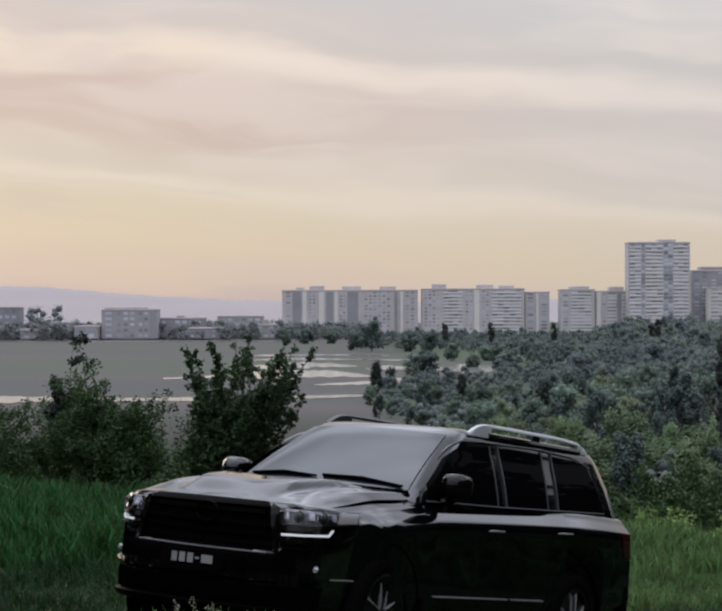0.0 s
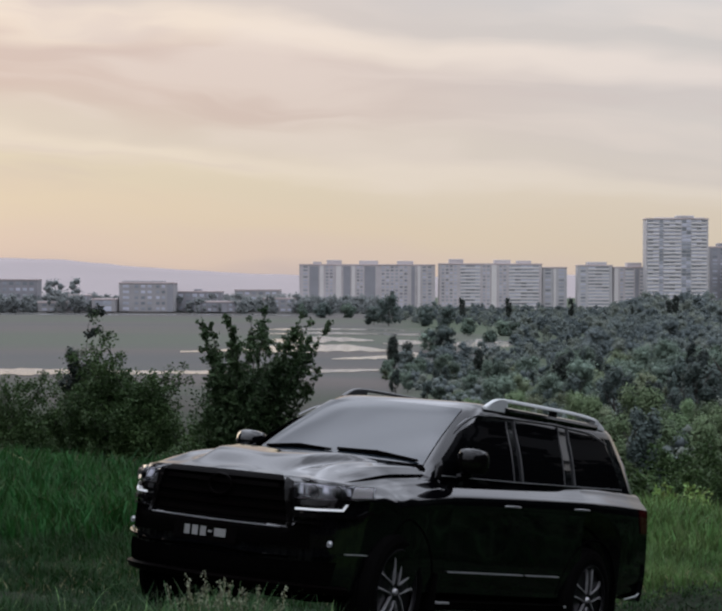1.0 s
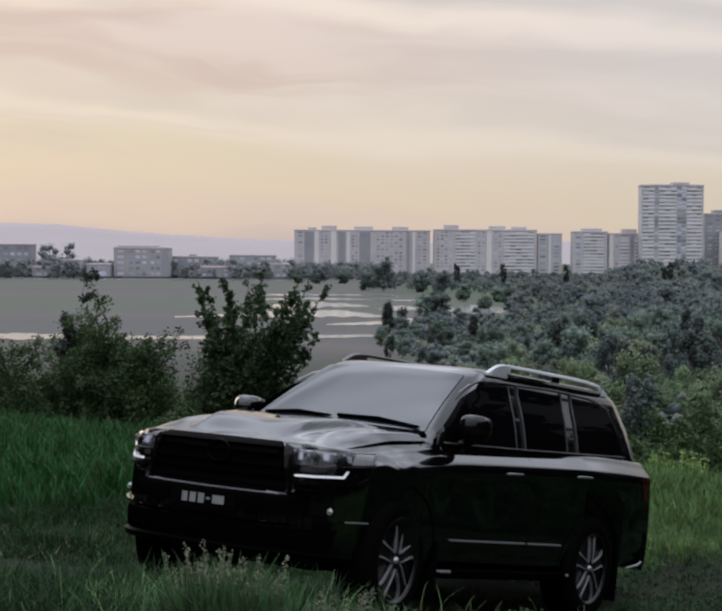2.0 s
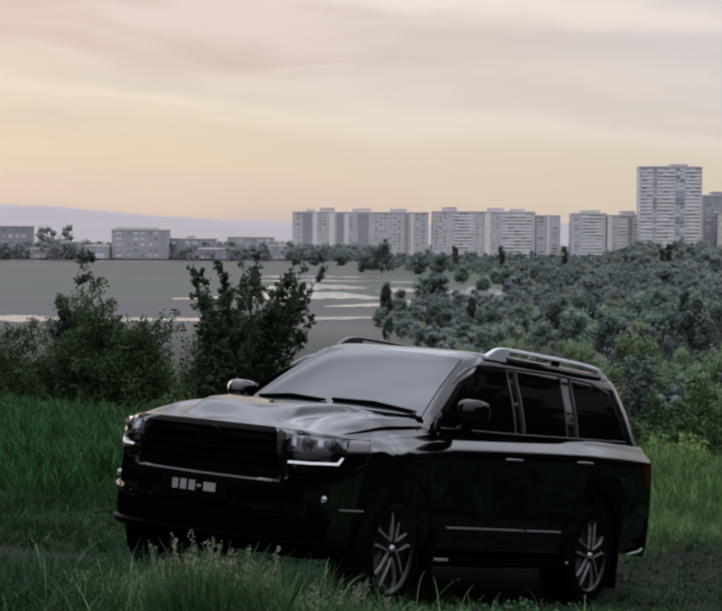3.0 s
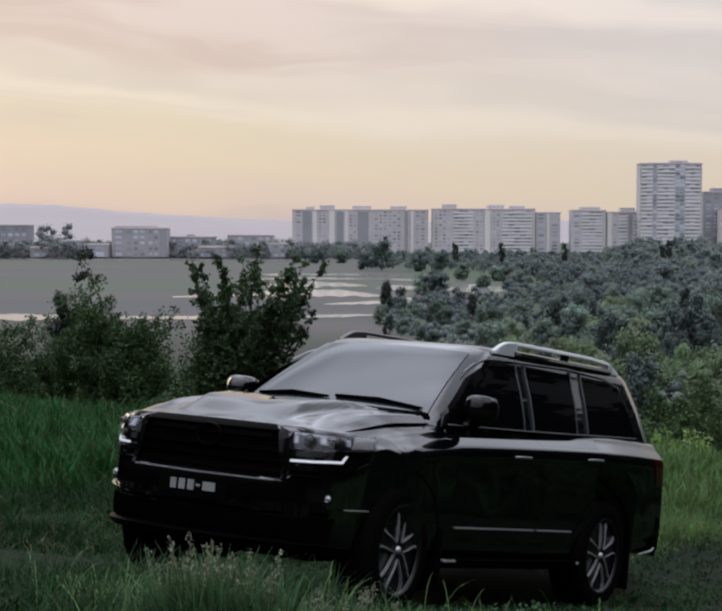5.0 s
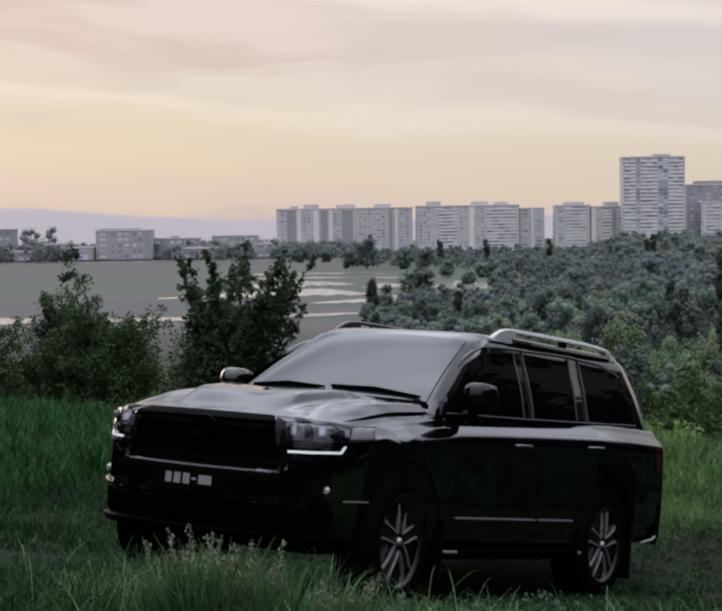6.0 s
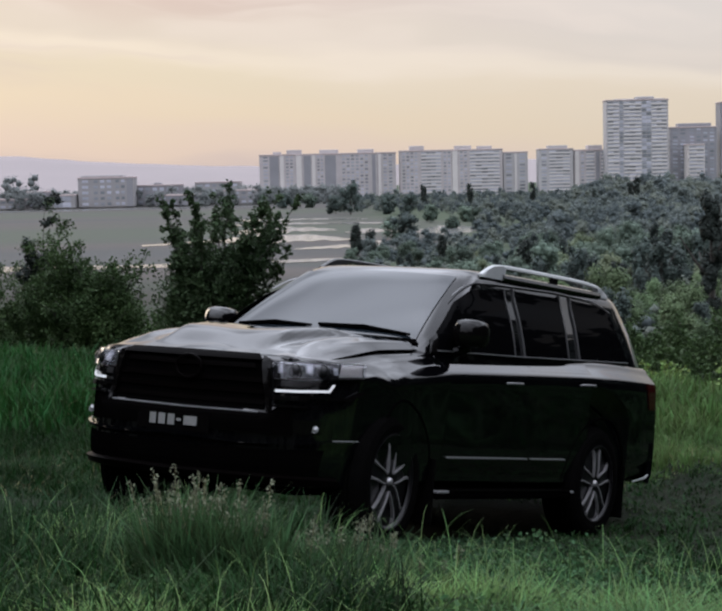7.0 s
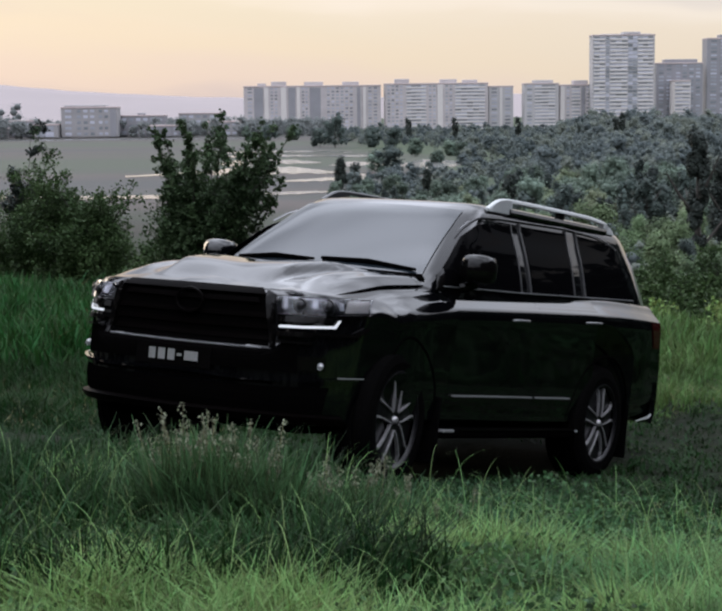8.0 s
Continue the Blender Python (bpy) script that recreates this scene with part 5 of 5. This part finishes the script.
def model_tree(rng, name, h, wide, clumps, cards, size, leaf, label, category="tree", tall=1.0, low=.28):
    t = new(name)
    tagged(t, label, category, "trees in the valley")
    part("trunk", trunk_bm(rng, h, .018 * h + .05), bark, t, "", True)
    v, q = crown(rng, h, wide, clumps, cards, size, tall, low, 4)
    o = new("crown", mesh_of("crown", v, q, leaf, True))
    o.parent = t
    return t


NEAR = [model_tree(rng, "tree", h, w, n, int(m * 4.0), s * .85, lf, lab, tall=ta) for h, w, n, m, s, lf, lab, ta in (
    (4.2, 2.3, 16, 1500, .20, near_leaf, "low grey-green tree on the lower slope", 1), (3.2, 2.0, 12, 1200, .18, pale_leaf, "low pale green bushy tree on the lower slope", .9), (5.2, 2.2, 18, 1600, .20, near_leaf, "slim grey-green tree on the lower slope", 1.2), (5.0, 1.2, 14, 1300, .18, conifer, "dark conical evergreen on the lower slope", 1.7))]
KINDS = [model_tree(rng, "tree", h, w, n, int(m * 2.2), s * .85, lf, lab, tall=ta) for h, w, n, m, s, lf, lab, ta in (
    (7.5, 3.4, 15, 1000, .42, wood_leaf, "round grey-green tree in the valley wood", 1), (6.0, 3.2, 12, 900, .40, pale_leaf, "low spreading pale green tree in the valley wood", .9),
    (8.6, 3.3, 16, 1000, .42, wood_leaf, "tall grey-green tree in the valley wood", 1.1), (5.6, 3.2, 12, 900, .40, conifer, "round dark evergreen tree in the valley wood", .9), (8.2, 1.7, 14, 800, .36, conifer, "slim dark conical evergreen in the valley wood", 1.6), (6.6, 3.7, 15, 1000, .42, wood_leaf, "broad grey-green tree in the valley wood", .85))]
places = []
cell = {}


def free(x, y, gap):
    cx, cy = int(x // 8), int(y // 8)
    for i in (-1, 0, 1):
        for j in (-1, 0, 1):
            for px, py in cell.get((cx + i, cy + j), ()):
                if (px - x) ** 2 + (py - y) ** 2 < gap * gap:
                    return False
    cell.setdefault((cx, cy), []).append((x, y))
    return True


EDGE = [(60, 8.5), (85, 7.5), (150, 4.5), (200, 2.6), (260, 1.6), (330, .7), (385, 1.2), (420, 3.4), (450, 5.2), (640, 5.5), (700, 5.2), (800, 3.0), (850, .3), (1160, .2)]
for i in range(9000):
    d = 80 + (330 - 80) * rng.uniform(0, 1) ** .75
    az = rng.uniform(0, 17.5)
    if az < lerp_list(d, EDGE) + rng.normal(0, .35):
        continue
    x, y = bearing(az, d)
    if free(x, y, 4.6 + .004 * d):
        places.append((x, y))
    if len(places) >= 285:
        break
for i, (x, y) in enumerate(places):
    kinds = NEAR if math.hypot(x, y) < 165 else KINDS
    k = kinds[int(rng.integers(0, len(kinds)))]
    s = (rng.uniform(.65, 1.1) if kinds is NEAR else rng.uniform(.5, .9)) + .25 * smoothstep(.09, .17, x / (y + 12)) * rng.uniform(0, 1)
    if kinds is KINDS:
        s *= .66 + .34 * smoothstep(.07, .13, x / (y + 12))
    m = Matrix.Translation((x, y, ground_z(x, y) - .1)) @ Matrix.Rotation(rng.uniform(0, 6.28), 4, "Z")
    t = copy_thing(k, m)
    t.scale = (s, s, s * rng.uniform(.85, 1.15))
for k in NEAR + KINDS:
    for o in (*k.children, k):
        bpy.data.objects.remove(o)

# dark poplars and a cypress that stand over the wood
for az, d, h, w in ((13.2, 118, 12.5, 1.0), (14.3, 133, 11, 1.7), (1.0, 340, 8.5, 1.6), (1.5, 350, 6.5, 1.8), (4.0, 300, 6.5, 1.3), (6.9, 210, 7.5, 1.5), (7.3, 215, 7.0, 1.4), (10.8, 800, 17, 2.6), (10.55, 810, 13, 2.2), (.95, 930, 18, 2.2), (5.0, 880, 14, 2.4), (7.2, 900, 14, 2.0), (3.4, 880, 14, 2.4)):
    t = model_tree(rng, "poplar", h, w, 30, 12000 if d < 200 else 1500, .24 if d < 200 else .10 * math.sqrt(h) + .12, dark_leaf, "slim dark poplar standing over the wood", tall=1.8)
    x, y = bearing(az, d)
    t.location = (x, y, ground_z(x, y) - .1)

# round trees that stand by themselves on the flat
for az, d, h, w in ((2.75, 470, 8.5, 5.2), (2.35, 480, 6.5, 4.0), (.82, 800, 15, 7.6), (.3, 830, 10, 6), (2.15, 800, 11, 6.5), (2.9, 790, 9, 5), (3.6, 640, 7, 4), (4.4, 560, 4.2, 3.0), (5.3, 600, 6, 4), (4.9, 640, 6, 4.5), (-1.5, 1010, 9, 6), (-.6, 1020, 8, 6), (-2.2, 1030, 8, 5)):
    t = model_tree(rng, "tree", h, w, 18, 1300, .30 + .0007 * d, conifer if h > 8 else wood_leaf, "round dark tree standing alone on the flat", low=.1)
    x, y = bearing(az, d)
    t.location = (x, y, ground_z(x, y) - .1)

# the rest of the wood, too far off to count
vs, qs, base = [], [], 0
count = 0
for i in range(30000):
    d = 325 + (1165 - 325) * rng.uniform(0, 1) ** .6
    az = rng.uniform(-1, 18)
    if az < lerp_list(d, EDGE) + rng.normal(0, .15):
        continue
    x, y = bearing(az, d)
    if not free(x, y, 6.0):
        continue
    h = rng.uniform(4.5, 8.5) * (1 + .5 * smoothstep(800, 1000, d)) * (1.3 if rng.uniform() < .12 else 1)
    if d < 520 and az < 8:
        h *= .62
    if d > 650:
        h *= 1 - .42 * smoothstep(9.6, 8.2, az)
    v, q = crown(rng, h, h * rng.uniform(.40, .58), 10, 300, .10 * h)
    vs.append(v + np.array([x, y, ground_z(x, y)]))
    qs.append(q + base)
    base += len(v)
    count += 1
    if count >= 1700:
        break
# undergrowth between the trees
for i in range(1500):
    d = 90 + (520 - 90) * rng.uniform(0, 1) ** .7
    az = rng.uniform(0, 17.5)
    if az < lerp_list(d, EDGE) + .2:
        continue
    x, y = bearing(az, d)
    h = rng.uniform(1.4, 3.4)
    v, q = crown(rng, h, h * .8, 5, 70, .34)
    vs.append(v + np.array([x, y, ground_z(x, y) - .3]))
    qs.append(q + base)
    base += len(v)
# trees along the far shore
wood_count = len(vs)
for i in range(620):
    az = rng.uniform(-17, .4)
    d = rng.uniform(1165, 1330)
    if -8.7 < az < -6.7 and d < 1215 or -9.6 < az < -8.7 and d < 1200:
        continue
    x, y = bearing(az, d)
    h = rng.uniform(7, 14) * (1.8 if -11.2 < az < -10.2 and i % 2 else 1)
    v, q = crown(rng, h, h * rng.uniform(.36, .6), 10, 200, 1.3, 1.0, .1)
    vs.append(v + np.array([x, y, ground_z(x, y)]))
    qs.append(q + base)
    base += len(v)
for k, (lf, lab) in enumerate(((haze_wood_leaf, "wood of broad trees far off, greyed with haze in the colour"), (haze_dark_leaf, "darker evergreen trees in the wood far off, haze in the colour"), (haze_pale_leaf, "paler trees and scrub in the wood far off, haze in the colour"))):
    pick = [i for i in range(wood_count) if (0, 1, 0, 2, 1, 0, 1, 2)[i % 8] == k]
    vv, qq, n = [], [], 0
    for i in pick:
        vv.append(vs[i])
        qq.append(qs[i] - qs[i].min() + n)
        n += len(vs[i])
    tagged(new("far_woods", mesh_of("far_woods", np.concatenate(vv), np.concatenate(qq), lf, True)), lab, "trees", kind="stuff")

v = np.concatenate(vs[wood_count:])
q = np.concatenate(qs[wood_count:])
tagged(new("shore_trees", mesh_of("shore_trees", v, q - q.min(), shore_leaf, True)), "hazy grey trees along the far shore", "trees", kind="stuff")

# unseen tall trees behind and beside the viewpoint, added for dark reflections and shade
vs, qs, base = [], [], 0
hill_rng = np.random.default_rng(3)
for i in range(320):
    # bearings, distances, and how high the tops stand over the clearing, in degrees
    a0, a1, r0, r1, e0, e1 = ((61, 104, 16, 24, 26, 31), (226, 318, 17, 29, 28, 37), (150, 230, 27, 40, 12, 18), (98, 150, 17, 24, 26, 32), (40, 62, 19, 27, 7, 10))[(0, 1, 2, 0, 4, 3, 3, 4)[i % 8]]
    a, r, e = hill_rng.uniform(a0, a1), hill_rng.uniform(r0, r1), hill_rng.uniform(e0, e1)
    x, y = r * math.sin(radians(a)), r * math.cos(radians(a))
    h = max(3.0, (1.5 - ground_z(x, y) + r * math.tan(radians(e))) / 1.36)
    v, q = crown(hill_rng, h, h * hill_rng.uniform(.26, .36), 20, 420, .05 * h + .15, 1.2, .1)
    low = v[:, 2].min()
    vs.append(v * np.array([1, 1, 1.15]) + np.array([x, y, ground_z(x, y) - low]))
    qs.append(q + base)
    base += len(v)
tagged(new("hillside_woods", mesh_of("hillside_woods", np.concatenate(vs), np.concatenate(qs), dark_leaf)), "unseen tall dark trees added round the clearing on the hill", "trees", kind="stuff")


# ---- grass ----
def blades(rng, xs, ys, hs, width, lean=.35, curl=.5):
    """Bent blades of two faces each, standing at xs, ys."""
    n = len(xs)
    z = ground_z(xs, ys) - .01
    a = rng.uniform(0, 6.283, n)
    d = np.stack([np.cos(a), np.sin(a), np.zeros(n)], 1)
    r = np.stack([-np.sin(a), np.cos(a), np.zeros(n)], 1)
    p = np.stack([xs, ys, z], 1)
    ln = np.abs(rng.normal(lean, lean * .5, n))[:, None] * hs[:, None]
    up = np.array([[0, 0, 1.0]])
    w = (width * rng.uniform(.6, 1.4, n))[:, None]
    h = hs[:, None]
    mid = p + up * h * .55 + d * ln * .35
    tip = p + up * h * (1 - curl * .25 * rng.uniform(0, 1, (n, 1))) + d * ln * (1 + curl * rng.uniform(0, 1, (n, 1)))
    v = np.stack([p - r * w, p + r * w, mid + r * w * .8, mid - r * w * .8, tip + r * w * .12, tip - r * w * .12], 1).reshape(-1, 3)
    i = np.arange(n)[:, None] * 6
    q = np.concatenate([i + np.array([[0, 1, 2, 3]]), i + np.array([[3, 2, 4, 5]])], 1).reshape(-1, 4)
    return v, q


def track(x, y):
    """How far a place lies inside the worn track, 0 to 1."""
    c = .25 + .39 * x
    u = np.abs(y - c + .25 * np.sin(x * 1.3))
    return np.clip((2.2 - u) / .6, 0, 1)


def rut(x, y):
    """Bare dark soil, 0 to 1: a worn hollow at the edge of the track, and under the car to deepen its shade."""
    hollow = np.clip(1.75 - np.hypot((x + 2.35) * .85, (y - .05) * 1.35), 0, 1)
    ahead, aside = -.556 * x - .831 * y, .831 * x - .556 * y
    # grass is left out below the car so that it looks shaded
    under = np.clip((2.55 - np.abs(ahead)) / .3, 0, 1) * np.clip((1.0 - np.abs(aside)) / .25, 0, 1)
    return np.maximum(hollow, under)


def patchy(x, y, k, seed):
    x, y = x * k, y * k
    return .6 * np.sin(x * 1.7 + seed + 1.5 * np.sin(y * 1.1 + seed)) * np.sin(y * 1.9 + 1.2 * np.sin(x * .9)) + .4 * np.sin(x * 3.7 + y * 2.9 + seed * 2) * np.sin(y * 4.3 - x * 1.1)


def meadow(rng, n, y0, y1, hmin, hmax, width, margin):
    ys = rng.uniform(y0, y1, n)
    half = margin + .255 * (ys + 12.5)
    xs = rng.uniform(-1, 1, n) * half
    p = patchy(xs, ys, .8, 4.0) + .6 * patchy(xs, ys, 2.3, 9.0) + .5 * patchy(xs, ys, 5.0, 2.0)
    h = hmin + (hmax - hmin) * np.clip(.5 + .75 * p, 0, 1) * rng.uniform(.55, 1.2, n)
    t = track(xs, ys)
    h = h * (1 - t * .88) * (1 - .5 * np.clip((ys + 4.8) / 1.2, 0, 1) * np.clip((xs + .5) / .3, 0, 1) * (ys < 1))
    bare = rut(xs, ys)
    h = h * (1 - .75 * bare)
    keep = rng.uniform(0, 1, n) > .95 * bare
    keep &= rng.uniform(0, 1, n) > t * (.1 + .3 * np.clip(patchy(xs, ys, 1.6, 3.0) + .4, 0, 1))
    return xs[keep], ys[keep], h[keep], width


grng = np.random.default_rng(5)
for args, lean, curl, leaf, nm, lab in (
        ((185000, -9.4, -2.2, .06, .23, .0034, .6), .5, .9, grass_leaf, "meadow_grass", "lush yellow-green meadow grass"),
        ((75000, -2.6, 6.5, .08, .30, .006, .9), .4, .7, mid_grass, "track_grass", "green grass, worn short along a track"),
        ((90000, 6, 46, .2, .48, .016, 1.4), .3, .5, bank_grass, "bank_grass", "tall grass on the bank, darkened for shade")):
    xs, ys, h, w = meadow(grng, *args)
    # blades to the right and behind the car take the brightened colour
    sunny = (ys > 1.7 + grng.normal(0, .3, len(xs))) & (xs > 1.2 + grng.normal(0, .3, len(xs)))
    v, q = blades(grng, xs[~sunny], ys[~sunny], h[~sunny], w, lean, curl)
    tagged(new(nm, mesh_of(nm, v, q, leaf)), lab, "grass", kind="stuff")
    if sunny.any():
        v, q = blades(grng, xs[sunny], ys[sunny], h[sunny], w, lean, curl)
        tagged(new("slope_grass", mesh_of("slope_grass", v, q, slope_grass)), "yellow-green grass on the open slope, brightened for open light", "grass", kind="stuff")
# low broad leaves between the blades
n = 90000
ys = -9.2 + 6.6 * grng.uniform(0, 1, n)
xs = grng.uniform(-1, 1, n) * (.5 + .255 * (ys + 12.5))
k = patchy(xs, ys, 1.1, 8.0) + .5 * patchy(xs, ys, 3.1, 5.0)
ok = (k > grng.uniform(-.7, .5, n)) & (rut(xs, ys) < .3)
c = np.stack([xs[ok], ys[ok], ground_z(xs[ok], ys[ok]) + grng.uniform(.02, .15, ok.sum()) * (1 + .5 * k[ok])], 1)
v, q = leaves(grng, c, .030, np.tile([0, 0, .5], (len(c), 1)), 0, .32)
tagged(new("ground_leaves", mesh_of("ground_leaves", v, q, clump_leaf)), "low broad-leaved weeds between the grass blades", "weeds", kind="stuff")
# dark weedy growth beside the tufts
n = 24000
ys = grng.uniform(-6.0, -2.4, n)
xs = grng.uniform(-2.6, .0, n)
k = patchy(xs, ys, 1.3, 6.0) + .45 - np.clip((xs + .5) / .7, 0, 1)
ok = k > grng.uniform(-.2, .5, n)
v, q = blades(grng, xs[ok], ys[ok], grng.uniform(.14, .34, ok.sum()), .0052, .35, .9)
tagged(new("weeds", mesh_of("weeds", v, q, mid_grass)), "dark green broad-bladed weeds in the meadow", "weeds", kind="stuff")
# trodden short grass on the track
n = 60000
ys = grng.uniform(-3.4, 5, n)
xs = grng.uniform(-1, 1, n) * (1.0 + .255 * (ys + 12.5))
ok = track(xs, ys) - .95 * rut(xs, ys) > grng.uniform(.1, 1, n)
v, q = blades(grng, xs[ok], ys[ok], grng.uniform(.02, .075, ok.sum()) * (1 + .8 * patchy(xs[ok], ys[ok], 3, 1.0)), .007, .8, .8)
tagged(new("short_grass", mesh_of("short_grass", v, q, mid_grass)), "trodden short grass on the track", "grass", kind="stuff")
# coarser grass to both sides of the clearing and behind the viewpoint
n = 190000
ys = grng.uniform(-19, 14, n)
xs = grng.uniform(-13, 13, n)
ok = (np.abs(xs) > .5 + .255 * (ys + 12.5)) | (ys < -9.3)
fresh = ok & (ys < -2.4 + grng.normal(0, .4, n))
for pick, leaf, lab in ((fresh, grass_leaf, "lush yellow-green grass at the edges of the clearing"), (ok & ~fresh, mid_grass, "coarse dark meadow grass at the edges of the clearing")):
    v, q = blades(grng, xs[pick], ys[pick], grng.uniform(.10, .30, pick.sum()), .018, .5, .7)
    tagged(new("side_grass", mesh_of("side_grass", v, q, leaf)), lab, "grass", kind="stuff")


# long pale blades that arch over the rest
def arching(rng, xs, ys, hs, width, steps=7):
    """Blades that rise and bend right over."""
    n = len(xs)
    a = rng.uniform(0, 6.283, n)
    d = np.stack([np.cos(a), np.sin(a), np.zeros(n)], 1)
    r = np.stack([-np.sin(a), np.cos(a), np.zeros(n)], 1)
    p = np.stack([xs, ys, ground_z(xs, ys) - .01], 1)
    bend = rng.uniform(.9, 2.5, n)[:, None]
    rows = []
    for k in range(steps + 1):
        t = k / steps
        w = width * (1 - t * .85)
        rows += [p - r * w, p + r * w]
        ang = .12 + bend * t ** 1.6
        p = p + (d * np.sin(ang) + np.array([[0, 0, 1.0]]) * np.cos(ang)) * hs[:, None] / steps
    v = np.stack(rows, 1).reshape(-1, 3)
    i = np.arange(n)[:, None] * (2 * steps + 2)
    q = np.concatenate([i + np.array([[2 * k, 2 * k + 1, 2 * k + 3, 2 * k + 2]]) for k in range(steps)], 1).reshape(-1, 4)
    return v, q


n = 2600
ys = -9.2 + 6.4 * grng.uniform(0, 1, n) ** 1.6
xs = grng.uniform(-1, 1, n) * (.5 + .255 * (ys + 12.5))
v, q = arching(grng, xs, ys, grng.uniform(.22, .48, n), .0032)
tagged(new("long_grass", mesh_of("long_grass", v, q, grass_pale)), "long pale arching grass blades in the meadow", "grass", kind="stuff")
vs, qs, base = [], [], 0
for args in ((2200, -9.2, -1.5, .06, .2, .0022, .6), (4000, -2.6, 5, .08, .22, .005, .9), (300, 6, 24, .2, .5, .008, 1.2)):
    xs, ys, h, w = meadow(grng, *args)
    v, q = blades(grng, xs, ys, h, w, .7, 1.0)
    vs.append(v)
    qs.append(q + base)
    base += len(v)
tagged(new("dry_grass", mesh_of("dry_grass", np.concatenate(vs), np.concatenate(qs), grass_dry)), "scattered dry yellowish grass stalks in the meadow", "grass", kind="stuff")


def clump(x, y, h, n, heads, r, label):
    """A tuft of tall grass with feathery seed heads."""
    rngc = np.random.default_rng(int(abs(x * 1000 + y * 77)))
    t = new("grass_clump")
    t.location = (x, y, ground_z(x, y))
    tagged(t, label, "grass", "tall grass by the car")
    a, rad = rngc.uniform(0, 6.283, n), r * rngc.uniform(0, 1, n) ** .6
    xs, ys = rad * np.cos(a), rad * np.sin(a)
    v, q = blades(rngc, xs + x, ys + y, h * (.22 + .78 * rngc.uniform(0, 1, n) ** 1.5), .0062, .22, .7)
    v = v - np.array([x, y, ground_z(x, y)])
    o = new("grass_blade", mesh_of("grass_blade", v, q, clump_leaf))
    o.parent = t
    sv, sq, b = [], [], 0
    bm = bmesh.new()
    for i in range(heads):
        aa, rr = rngc.uniform(0, 6.283), r * .8 * rngc.uniform(0, 1)
        hh = h * rngc.uniform(.8, 1.03)
        p0 = Vector((rr * math.cos(aa), rr * math.sin(aa), 0))
        lean = Vector((math.cos(aa), math.sin(aa), 0)) * hh * rngc.uniform(.02, .22)
        p1 = p0 + lean + Vector((0, 0, hh))
        tube(bm, [tuple(p0), tuple(p0.lerp(p1, .5) - lean * .12), tuple(p1)], [.0022, .0018, .001], 4)
        m = 34
        u = rngc.uniform(.80, 1.02, m)
        c = np.array([tuple(p0.lerp(p1, k)) for k in u]) + rngc.normal(0, .007, (m, 3))
        vv, qq = leaves(rngc, c, .014, np.tile([0, 0, 1.2], (m, 1)), 0, .3)
        sv.append(vv)
        sq.append(qq + b)
        b += len(vv)
    part("grass_stem", bm, grass_dry, t)["kind"] = "stuff"
    o = new("seed_head", mesh_of("seed_head", np.concatenate(sv), np.concatenate(sq), seed))
    o.parent = t
    o["kind"] = "stuff"


for x, y, h, n, heads, r in ((-.86, -4.75, .56, 2300, 22, .20), (-.70, -4.85, .50, 1900, 14, .20), (-1.03, -4.6, .36, 1100, 5, .2), (-.52, -4.65, .35, 1000, 6, .2), (-.28, -4.5, .39, 800, 9, .17), (-.05, -4.4, .34, 620, 6, .18), (.14, -4.3, .27, 460, 3, .18)):
    clump(x, y, h, n, heads, r, "tall grass tuft with pale feathery seed heads" if h > .4 else "shorter grass tuft with a few seed heads")
